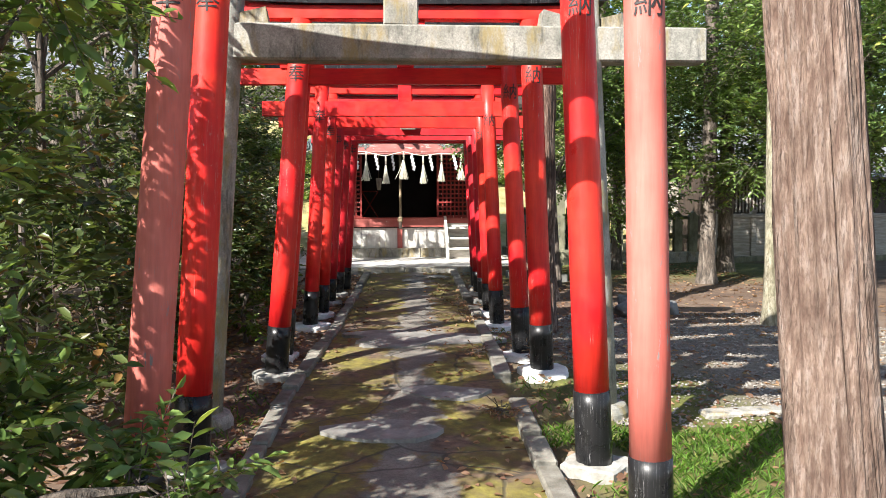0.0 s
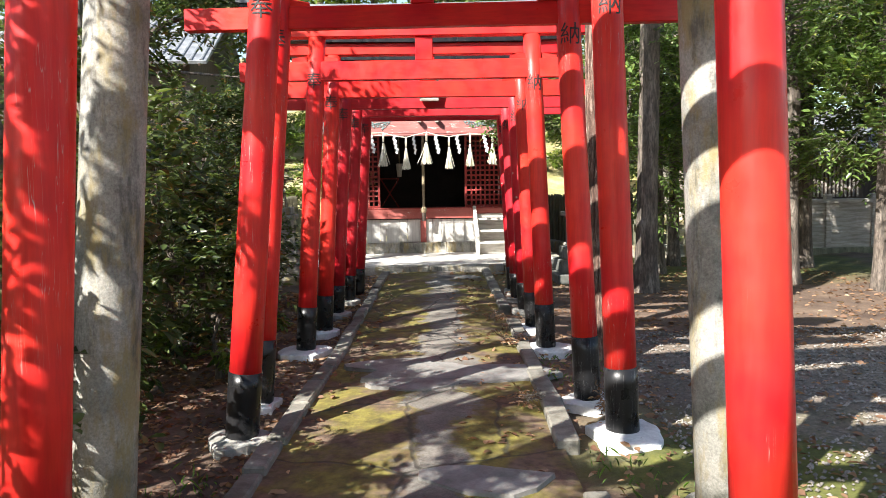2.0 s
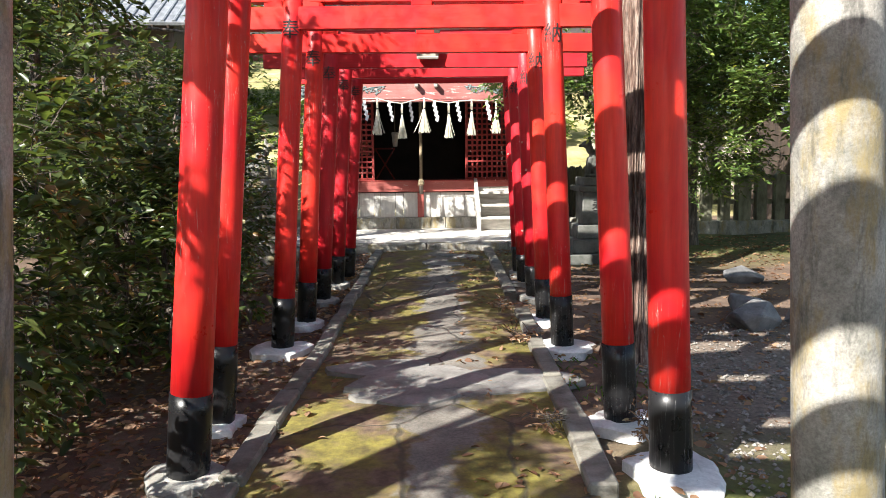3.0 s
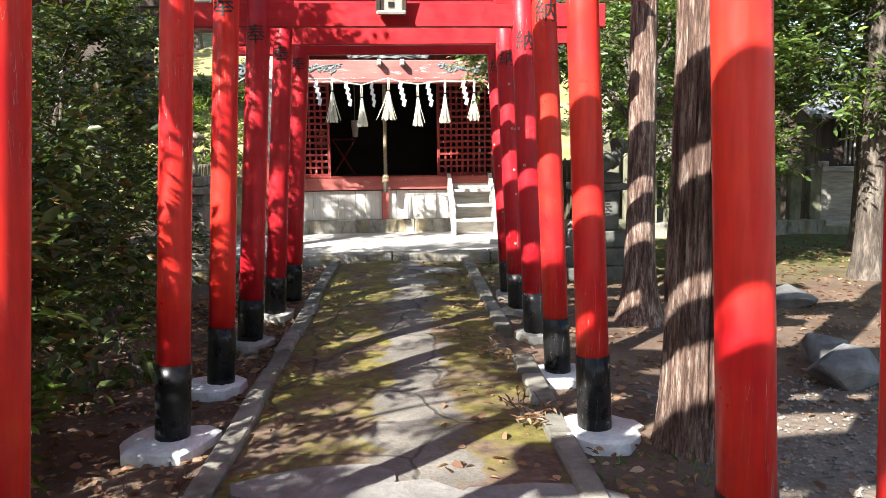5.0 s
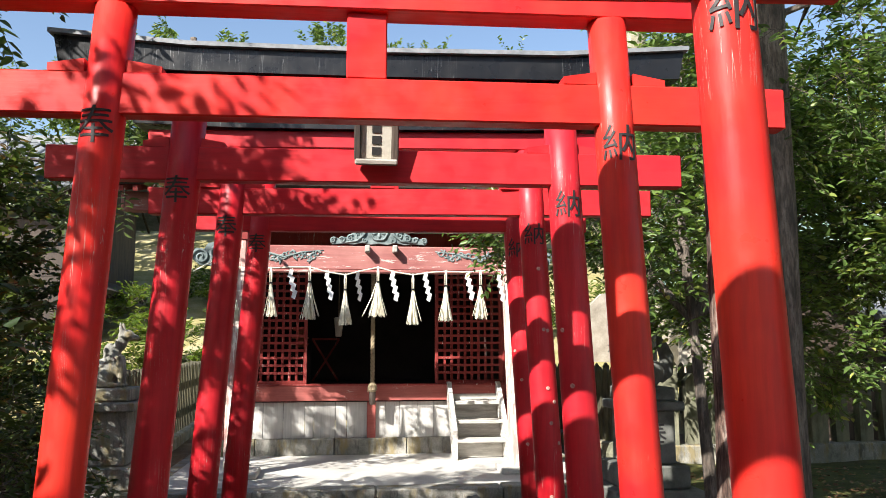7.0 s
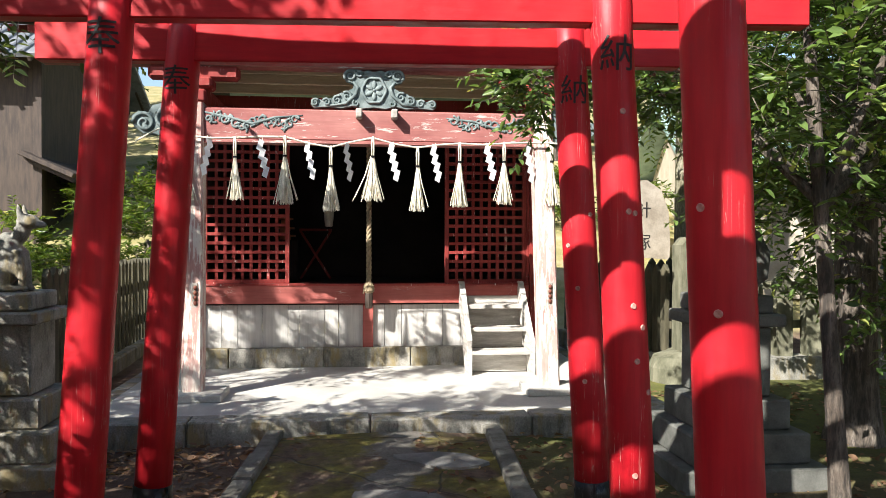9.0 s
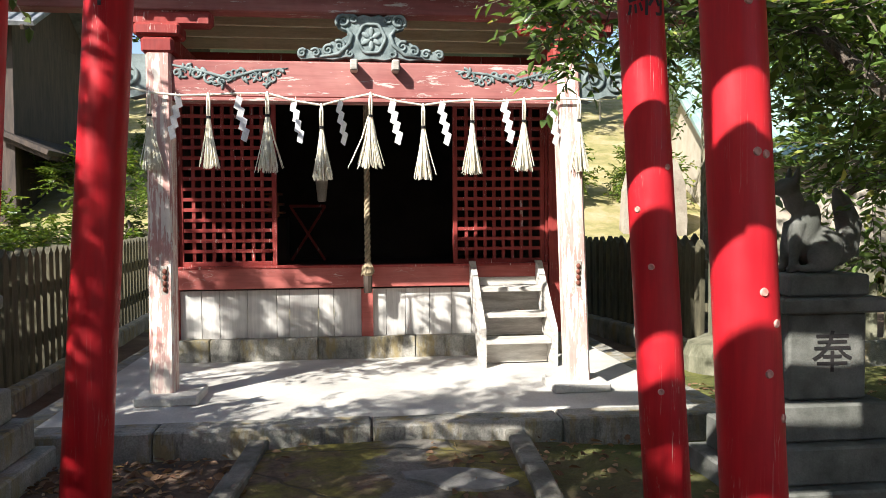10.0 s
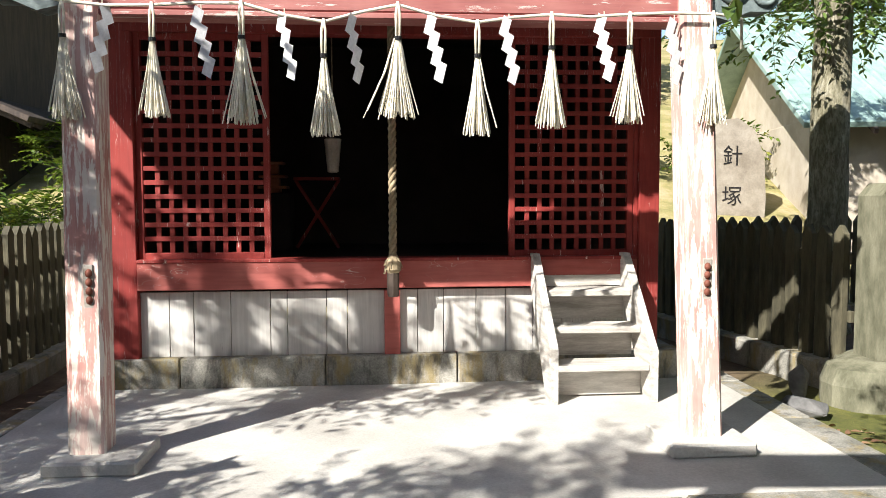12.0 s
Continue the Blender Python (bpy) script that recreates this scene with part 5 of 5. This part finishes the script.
def twigs_mesh(name, a, b, r, material):
    """Thin three-sided twigs from a to b."""
    n = len(a)
    d = b - a
    s = np.cross(d, np.array([0.3, 0.5, 0.8]))
    s /= np.linalg.norm(s, axis=1, keepdims=True) + 1e-9
    t = np.cross(d, s)
    t /= np.linalg.norm(t, axis=1, keepdims=True) + 1e-9
    v = np.empty((n, 6, 3))
    for k in range(3):
        c, q = math.cos(k * math.tau / 3), math.sin(k * math.tau / 3)
        v[:, k] = a + (s * c + t * q) * r
        v[:, 3 + k] = b + (s * c + t * q) * r * 0.4
    i = np.arange(n)[:, None] * 6
    f = np.concatenate([i + np.array([[k, (k + 1) % 3, 3 + (k + 1) % 3, 3 + k]]) for k in range(3)])
    return raw(name, v.reshape(-1, 3).tolist(), f.tolist(), material)


def foliage(blobs, seed, twigs, per, leaf_l, leaf_w, material, parent, twig_mat, root=None, spread=0.42, flat=0.0, hang=0.0, name="crown"):
    """Fills ellipsoids (x, y, z, rx, ry, rz, share) with leafy twigs, denser outside, in tufts with gaps."""
    rng = np.random.default_rng(seed)
    A, D = [], []
    tot = sum(q[6] for q in blobs)
    for x, y, z, rx, ry, rz, share in blobs:
        n = max(1, int(twigs * share / tot))
        m = max(3, n // 9)
        dirs = rng.normal(size=(m, 3))
        dirs /= np.linalg.norm(dirs, axis=1, keepdims=True)
        rad = rng.uniform(0.35, 1.0, (m, 1)) ** 0.6
        tuft = dirs * rad
        pick = rng.integers(0, m, n)
        p = tuft[pick] + rng.normal(0, 0.13, (n, 3))
        A.append(np.array([x, y, z]) + p * np.array([rx, ry, rz]))
        out = p / (np.linalg.norm(p, axis=1, keepdims=True) + 1e-6) + rng.normal(0, 0.55, (n, 3)) + np.array([0, 0, 0.15 - hang])
        D.append(out / np.linalg.norm(out, axis=1, keepdims=True))
    A, D = np.concatenate(A), np.concatenate(D)
    n = len(A)
    tl = rng.uniform(0.5, 1.15, n) * spread
    B = A + D * tl[:, None]
    B[:, 2] -= 0.12 * tl
    low = np.maximum(A[:, 2], 0.04)
    A[:, 2] = low
    B[:, 2] = np.maximum(B[:, 2], 0.05)
    f = (np.arange(per) + 0.6) / per
    P = (A[:, None] + (B - A)[:, None] * f[None, :, None]).reshape(-1, 3)
    dd = np.repeat(D, per, 0)
    sd = np.cross(dd, np.array([0, 0, 1.0])) + 1e-6
    sd /= np.linalg.norm(sd, axis=1, keepdims=True)
    alt = np.tile(np.where(np.arange(per) % 2 == 0, 1.0, -1.0), n)[:, None]
    ld = dd * 0.55 + sd * alt * 0.9 + rng.normal(0, 0.28, (n * per, 3)) + np.array([0, 0, 0.10 - hang])
    if flat:
        ld[:, 2] *= 1 - flat
    ll = leaf_l * rng.uniform(0.6, 1.2, n * per)
    part(name, leaf_field(name, P, ld, ll, ll * leaf_w, material, 0.22, rng), material, parent)["kind"] = "stuff"
    part("branchwork", twigs_mesh("branchwork", A - D * 0.12, B, 0.004, twig_mat), twig_mat, parent)["kind"] = "stuff"
    if root is not None:
        c = np.array([q[:3] for q in blobs])
        for q in c:
            bm = bmesh.new()
            r0 = np.array(root)
            mid = r0 + (q - r0) * 0.5 + np.array([rng.normal(0, 0.12), rng.normal(0, 0.12), 0.12])
            tube(bm, [tuple(r0), tuple(mid), tuple(q)], [0.035, 0.025, 0.010], 7)
            part("limb", fix(bm), twig_mat, parent)


def trunk_mesh(r0, r1, h, flare, seed, lean=(0, 0), ridges=0.012, n=56, rings=46, freq=9):
    """A trunk with long bark ridges and a flared foot."""
    bm = bmesh.new()
    rows = []
    for j in range(rings):
        f = (j / (rings - 1)) ** 1.5
        z = -0.15 + (h + 0.15) * f
        r = r0 + (r1 - r0) * f + flare * math.exp(-max(z, 0) / 0.28)
        row = []
        for k in range(n):
            a = k * math.tau / n
            c, s = math.cos(a), math.sin(a)
            w = 1 + 0.08 * noise.noise((c * 0.9 + seed, s * 0.9, z * 0.25)) + flare * 1.2 * noise.noise((c * 2 + seed, s * 2, 1)) * math.exp(-max(z, 0) / 0.35)
            rr = r * w + ridges * noise.noise((c * freq + seed, s * freq, z * 0.9)) + ridges * 0.6 * noise.noise((c * freq * 2 + seed, s * freq * 2, z * 2.0))
            row.append(bm.verts.new((rr * c + lean[0] * z, rr * s + lean[1] * z, z)))
        rows.append(row)
    for a, b in zip(rows, rows[1:]):
        for k in range(n):
            bm.faces.new((a[k], a[(k + 1) % n], b[(k + 1) % n], b[k]))
    bm.faces.new(rows[-1])
    return bm


def tree(x, y, r0, r1, h, mat, label, seed, lean=(0, 0), flare=0.07, crown=None, ridges=0.012, leaf=None, twigs=500, ll=0.07, per=12, lw=0.42, hang=0.0, spread=0.5, detail=(56, 46)):
    t = thing("tree", label, "tree", (x, y, ground_z(x, y)))
    part("trunk", trunk_mesh(r0, r1, h, flare, seed, lean, ridges, *detail), mat, t, smooth=True)
    if crown:
        foliage(crown, seed + 100, twigs, per, ll, lw, leaf or glossy_leaf, t, grey_bark, root=(lean[0] * h * 0.6, lean[1] * h * 0.6, h * 0.6), spread=spread, hang=hang)
    return t


# cedars beside the path
tree(1.94, 3.0, 0.178, 0.115, 8.5, cedar_bark, "large cedar with shaggy grey-brown bark beside the gates", 1, (-0.085, 0.012), 0.05, [(0, 0, 7.4, 1.3, 1.3, 1.6, 1)], 0.026, needle, 260, 0.06, 16, 0.22, 0.3, detail=(150, 90, 15))
tree(2.03, 8.95, 0.165, 0.125, 8.5, cedar_dark, "large red-brown cedar standing close to the gates", 2, (0.004, 0), 0.055, [(0, 0, 7.6, 1.3, 1.3, 1.5, 1)], 0.026, needle, 260, 0.06, 16, 0.22, 0.3, detail=(150, 90, 14))
tree(2.78, 11.75, 0.115, 0.10, 7.5, cedar_dark, "slender pale-barked cedar with a flared foot", 3, (0.0, 0.01), 0.10, [(0, 0, 6.6, 1.2, 1.2, 1.5, 1)], 0.010, needle, 220, 0.06, 16, 0.22, 0.3)
tree(4.95, 9.05, 0.095, 0.075, 7.5, pale_bark, "thin straight tree with smooth pale bark", 4, (-0.015, 0.0), 0.05, [(0, 0, 5.0, 1.4, 1.4, 1.4, 1)], 0.004, glossy_leaf, 240, 0.09, 12)
tree(6.15, 13.5, 0.14, 0.10, 7.0, grey_bark, "dark cedar in the grove before the fence", 5, (0, 0), 0.07, [(0, 0, 2.6, 1.5, 1.3, 0.7, 1), (0.6, 0.2, 4.4, 1.8, 1.6, 1.3, 1.5)], 0.010, glossy_leaf, 900, 0.10, 12)
tree(4.55, 14.9, 0.16, 0.11, 7.0, grey_bark, "dark cedar in the grove near the fox pedestal", 6, (0, 0), 0.07, [(0.3, 0, 3.4, 1.5, 1.4, 1.2, 1)], 0.010, glossy_leaf, 600, 0.10, 12)
tree(3.75, 12.9, 0.15, 0.11, 7.0, grey_bark, "shaded cedar among evergreen leaves", 16, (0.01, 0), 0.06, [(0.5, 0.4, 4.2, 1.3, 1.2, 1.0, 1)], 0.010, glossy_leaf, 420, 0.10, 12)
tree(5.62, 20.4, 0.205, 0.18, 8.0, pale_bark, "stout tree with pale mossy bark behind the fence", 7, (0.0, 0.0), 0.08, [(0.2, 0, 4.6, 1.8, 1.5, 1.3, 1)], 0.010, glossy_leaf, 600, 0.11, 12)
tree(8.3, 11.2, 0.16, 0.12, 7.0, grey_bark, "dark cedar at the edge of the gravel", 8, (0, 0), 0.07, [(-0.6, 0.4, 3.6, 1.9, 1.7, 1.3, 1), (0.3, 0.8, 5.2, 1.9, 1.7, 1.2, 1)], 0.010, glossy_leaf, 1000, 0.10, 12)
tree(7.4, 15.4, 0.15, 0.12, 7.0, grey_bark, "evergreen tree with a low dark crown by the fence", 9, (0, 0), 0.07, [(-0.8, 0, 3.2, 1.6, 1.2, 1.1, 1), (0.8, 0, 4.6, 1.9, 1.6, 1.3, 1)], 0.010, glossy_leaf, 900, 0.11, 12)
tree(3.35, 13.25, 0.055, 0.03, 3.0, grey_bark, "evergreen shrub with glossy leaves reaching over the last gate", 10, (-0.05, 0.05), 0.02, [(-0.1, 0.4, 2.55, 0.75, 0.7, 0.7, 1.0), (-0.65, 0.75, 2.75, 0.75, 0.5, 0.42, 0.9), (-1.25, 1.15, 2.72, 0.55, 0.4, 0.28, 0.55), (0.6, 0.6, 2.1, 0.8, 0.7, 0.8, 1.0), (0.35, 0.3, 3.3, 1.0, 0.8, 0.5, 0.8), (1.2, 1.0, 1.7, 0.8, 0.7, 0.7, 0.9), (1.5, 0.8, 2.9, 0.8, 0.8, 0.7, 0.9)], 0.004, glossy_leaf, 1100, 0.085, 12, 0.42, 0.0, 0.38, (20, 20))


def shrub(x, y, label, blobs, seed, twigs, ll, mat, per=13, lw=0.40, spread=0.42, hang=0.05, stems=3):
    s = thing("shrub", label, "shrub", (x, y, ground_z(x, y)))
    random.seed(seed)
    for k in range(stems):
        bm = bmesh.new()
        q = random.choice(blobs)
        bx, by = random.uniform(-0.15, 0.15), random.uniform(-0.15, 0.15)
        tube(bm, [(bx, by, -0.1), (bx * 1.5 + q[0] * 0.25, by * 1.5 + q[1] * 0.25, q[2] * 0.4), (q[0] * 0.8, q[1] * 0.8, q[2])], [0.035, 0.026, 0.012], 8)
        part("stem", fix(bm), grey_bark, s)
    foliage(blobs, seed, twigs, per, ll, lw, mat, s, grey_bark, root=(0, 0, 0.5) if stems > 1 else None, spread=spread, hang=hang, name="crown")
    return s


# shrubs along the left of the path
shrub(-1.75, 2.55, "glossy-leaved evergreen shrub reaching over the path edge", [(0.10, 0.0, 0.72, 0.60, 0.95, 0.60, 1.2), (0.0, 0.25, 1.7, 0.58, 0.9, 0.75, 1.1), (-0.15, 0.5, 2.7, 0.7, 0.9, 0.6, 0.6), (0.76, 0.10, 0.52, 0.34, 0.35, 0.20, 0.2), (0.62, 0.45, 2.35, 0.3, 0.4, 0.16, 0.12), (1.05, 0.15, 0.70, 0.20, 0.25, 0.12, 0.10)], 31, 820, 0.098, glossy_leaf, spread=0.36)
shrub(-2.35, 5.2, "tall evergreen shrub with bronze-tinged leaves", [(0.25, 0.0, 1.0, 0.8, 1.2, 0.48, 1.1), (0.1, 0.3, 1.7, 0.85, 1.25, 0.55, 0.75), (-0.6, 0.1, 2.6, 0.8, 1.1, 0.55, 0.3)], 32, 360, 0.115, mixed_leaf, 11, 0.44)
shrub(-2.25, 7.7, "dense dark evergreen shrub behind the gates", [(0.2, 0.0, 0.8, 0.75, 1.2, 0.65, 1.3), (0.1, 0.2, 1.6, 0.8, 1.2, 0.6, 0.8), (-0.6, 0.3, 2.6, 0.8, 1.0, 0.55, 0.3)], 33, 470, 0.115, mixed_leaf, 11, 0.44)
shrub(-1.95, 10.1, "broad shrub with green and brown leaves", [(0.2, -0.2, 0.75, 0.75, 1.1, 0.6, 1.2), (0.1, 0.3, 1.5, 0.8, 1.1, 0.6, 0.8), (-0.3, 0.0, 2.3, 0.8, 1.0, 0.5, 0.4)], 34, 700, 0.10, mixed_leaf, 12, 0.42)
shrub(-2.25, 12.5, "loose evergreen shrub near the stone pedestal", [(0.2, 0.0, 0.9, 0.75, 1.0, 0.7, 1), (-0.1, 0.3, 1.8, 0.8, 1.0, 0.7, 0.8), (0.0, 0.4, 2.5, 0.7, 0.8, 0.45, 0.5)], 35, 900, 0.085, mixed_leaf)
shrub(-3.6, 14.6, "dark evergreen shrub behind the stone pedestal", [(0.2, 0.0, 0.9, 0.9, 1.1, 0.7, 1), (0.1, 0.2, 1.9, 0.9, 1.1, 0.7, 0.8)], 38, 700, 0.09, mixed_leaf)
shrub(-3.9, 17.3, "low dark shrub behind the picket fence", [(0.2, 0.0, 0.7, 0.9, 1.1, 0.6, 1)], 39, 380, 0.09, mixed_leaf)
shrub(-1.25, 10.55, "small bright-leaved sapling by the gate footing", [(0.0, 0.0, 0.32, 0.28, 0.3, 0.2, 1)], 36, 26, 0.085, bright_leaf, spread=0.25, stems=2)
shrub(-1.35, 8.7, "small bright-leaved sapling in the leaf litter", [(0.0, 0.0, 0.3, 0.3, 0.3, 0.18, 1)], 37, 22, 0.085, bright_leaf, spread=0.25, stems=2)
# taller trees behind them
for i, (x, y, h, tw) in enumerate(((-7.0, 2.5, 3.4, 420), (-5.8, 5.6, 4.2, 620), (-5.2, 9.0, 4.4, 720), (-5.2, 12.2, 4.3, 720), (-6.0, 16.0, 4.0, 700), (-6.8, 20.0, 3.8, 600))):
    tree(x, y, 0.12, 0.08, h, grey_bark, "evergreen tree behind the shrubs with a dense crown", 50 + i, (0, 0), 0.05, [(0.3, 0, h * 0.36, 1.4, 1.8, 1.0, 1.3), (0, 0.2, h * 0.72, 1.5, 1.9, 1.0, 0.8)], 0.008, mixed_leaf, tw, 0.12, 11, detail=(20, 16))
# Added trees: high crowns, mostly out of view, dapple the path and posts.
for i, (x, y, tw) in enumerate(((-3.35, 3.6, 70), (-3.5, 6.3, 95), (-3.3, 8.4, 220), (-3.0, 10.6, 330))):
    tree(x, y, 0.06, 0.03, 4.6, grey_bark, "slim evergreen tree leaning over the shrubs, added to dapple the path", 140 + i, (0.02, 0), 0.03, [(0.2, 0, 3.4, 0.7, 1.0, 0.6, 0.6), (0.3, 0.3, 4.5, 1.0, 1.1, 0.5, 1.0), (1.45, 0.3, 3.55, 0.45, 1.0, 0.30, 0.7)], 0.004, mixed_leaf, int(tw * 1.35), 0.10, 12, detail=(18, 14))
# Placed to shade the shrine front; its outer lobe hangs out of view.
tree(-4.3, 13.9, 0.11, 0.06, 5.2, grey_bark, "slim evergreen tree added to shade the shrine front", 60, (0, 0), 0.05, [(0, 0, 4.5, 1.0, 1.0, 0.9, 1), (0.2, 0.3, 3.5, 0.9, 0.9, 0.6, 0.7), (2.55, 0.95, 3.25, 0.75, 0.45, 0.35, 0.55)], 0.006, mixed_leaf, 420, 0.10, 12, detail=(24, 18))
for i, (x, y, h) in enumerate(((6.9, 12.4, 4.6), (9.6, 14.2, 5.0), (5.3, 16.0, 4.2), (10.4, 10.5, 5.0), (7.9, 13.3, 5.2), (11.6, 13.0, 5.4))):
    tree(x, y, 0.10, 0.07, h, grey_bark, "evergreen tree with a dark low crown in the grove", 90 + i, (0, 0), 0.05, [(0, 0, h * 0.5, 1.3, 1.3, 0.9, 1), (0.2, 0.2, h * 0.85, 1.5, 1.5, 1.0, 1)], 0.006, glossy_leaf, 760, 0.11, 12, detail=(20, 16))
# woods on the hill
for i in range(22):
    random.seed(700 + i)
    x = -24 + 50 * i / 21 + random.uniform(-1, 1)
    y = 31 + random.uniform(0, 7)
    h = random.uniform(5.5, 8.5)
    tree(x, y, 0.2, 0.12, h, grey_bark, "leafy tree in the wood on the hill", 200 + i, (0, 0), 0.05, [(0, 0, h * 0.55, 2.2, 2.2, 1.9, 1), (0.4, 0, h * 0.85, 2.0, 2.0, 1.6, 1)], 0.01, glossy_leaf if i % 3 else bright_leaf, 480, 0.20, 12, 0.5, 0.0, 0.8, (16, 14))
for i, (x, y) in enumerate(((-3.2, 24.2), (-1.6, 25.4), (-4.4, 26.5), (-2.4, 28.0), (-5.6, 24.6), (-4.0, 23.2), (-6.6, 27.5), (-3.4, 29.5), (5.0, 27.0), (7.2, 26.8))):
    shrub(x, y, "sunlit yellow-green shrub on the slope behind the shrine", [(0, 0, 0.6, 0.9, 0.8, 0.55, 1)], 80 + i, 200, 0.12, bright_leaf)


# ---- litter, grass and gravel ----
def scatter(name, n, seed, area, label, category, mat, kind_of, accept=None):
    rng = np.random.default_rng(seed)
    x = rng.uniform(area[0], area[1], n * 3)
    y = rng.uniform(area[2], area[3], n * 3)
    keep = [i for i in range(n * 3) if (accept is None or accept(x[i], y[i])) and noise.noise((x[i] * 0.9, y[i] * 0.9, seed)) + rng.uniform(-0.5, 0.7) > 0][:n]
    x, y = x[keep], y[keep]
    m = len(x)
    z = np.array([ground_at(a, b) for a, b in zip(x, y)])
    base = np.stack([x, y, z + 0.008], 1)
    an = rng.uniform(0, math.tau, m)
    if kind_of == "leaf":
        d = np.stack([np.cos(an), np.sin(an), rng.uniform(-0.05, 0.35, m)], 1)
        ll = rng.uniform(0.03, 0.085, m)
        me = leaf_field(name, base, d, ll, ll * rng.uniform(0.35, 0.6, m), mat, 0.15, rng)
    elif kind_of == "grass":
        d = np.stack([np.cos(an) * 0.45, np.sin(an) * 0.45, rng.uniform(0.5, 1.0, m)], 1)
        ll = rng.uniform(0.03, 0.085, m)
        me = leaf_field(name, base - np.array([0, 0, 0.01]), d, ll, np.full(m, 0.006), mat, 0.35, rng)
    else:
        r = rng.uniform(0.007, 0.022, m)
        v = np.empty((m, 6, 3))
        j = rng.uniform(0.6, 1.2, (m, 6))
        for k, dd in enumerate(((1, 0, 0), (0, 1, 0), (-1, 0, 0), (0, -1, 0), (0, 0, 0.7), (0, 0, -0.7))):
            v[:, k] = base + np.array(dd) * (r * j[:, k])[:, None]
        i = np.arange(m)[:, None] * 6
        f = np.concatenate([i + np.array([t]) for t in ((0, 1, 4), (1, 2, 4), (2, 3, 4), (3, 0, 4), (1, 0, 5), (2, 1, 5), (3, 2, 5), (0, 3, 5))])
        me = raw(name, v.reshape(-1, 3).tolist(), f.tolist(), mat)
    return tagged(new(name, me), label, category, kind="stuff")


def clear(x, y):
    return all((x - a) ** 2 + (y - b) ** 2 > 0.14 for a, b in POSTS)


def ground_at(x, y):
    a, b = left_edge(y), right_edge(y)
    if 15.6 < y and -1.45 < x < 3.15:
        return COURT_Z + 0.015
    if a < x < b and y < 15.36:
        f = (x - a) / (b - a)
        return ground_z(0.3 + 0.065 * y, y) - 0.012 + 0.03 * math.sin(f * math.pi) + noise.noise((x * 2.3, y * 2.3, 7)) * 0.012
    return ground_z(x, y) + noise.noise((x * 1.1, y * 1.1, 3)) * 0.035 + noise.noise((x * 5, y * 5, 1)) * 0.012


scatter("fallen_leaves", 15000, 71, (-4.2, 0.4, 0.5, 15.2), "brown fallen leaves covering the soil beside the path", "leaf litter", dead_leaf, "leaf", lambda x, y: x < left_edge(y) - 0.02)
scatter("fallen_leaves", 7500, 72, (1.0, 7.5, 1.5, 17.0), "scattered brown fallen leaves under the trees", "leaf litter", dead_leaf, "leaf", lambda x, y: x > right_edge(y) + 0.1 and not (x < 3.4 and y > 15.3))
scatter("fallen_leaves", 850, 73, (-0.8, 1.8, 1.0, 15.3), "a few dry leaves lying on the path", "leaf litter", dead_leaf, "leaf", lambda x, y: left_edge(y) + 0.1 < x < right_edge(y) and (x > right_edge(y) - 0.55 or x < left_edge(y) + 0.4))
scatter("grass", 8000, 75, (1.15, 3.2, 2.0, 5.2), "short bright green grass beside the gate posts", "grass", grass_mat, "grass", lambda x, y: x > right_edge(y) + 0.12 and clear(x, y))
scatter("grass", 420, 76, (1.1, 2.6, 5.4, 9.0), "thin grass tufts along the kerb", "grass", grass_mat, "grass", lambda x, y: right_edge(y) + 0.12 < x < right_edge(y) + 0.7 and clear(x, y))
scatter("grass", 500, 77, (-1.4, -0.4, 2.5, 7.0), "thin grass tufts along the kerb", "grass", grass_mat, "grass", lambda x, y: left_edge(y) - 0.45 < x < left_edge(y) and clear(x, y))
scatter("gravel", 9000, 78, (1.7, 6.2, 5.3, 10.0), "loose brown-grey gravel spread beside the path", "gravel", pebble_mat, "stone", lambda x, y: x > right_edge(y) + 0.7)
for i, (x, y) in enumerate(((0.98, 5.45), (1.12, 7.35), (1.25, 9.35), (1.30, 10.6), (1.62, 7.2))):
    shrub(x, y, "small wilted reddish weed growing in the path edge", [(0, 0, 0.06, 0.08, 0.08, 0.04, 1)], 140 + i, 16, 0.05, dead_leaf, 6, 0.3, 0.13, 0.0, 0)
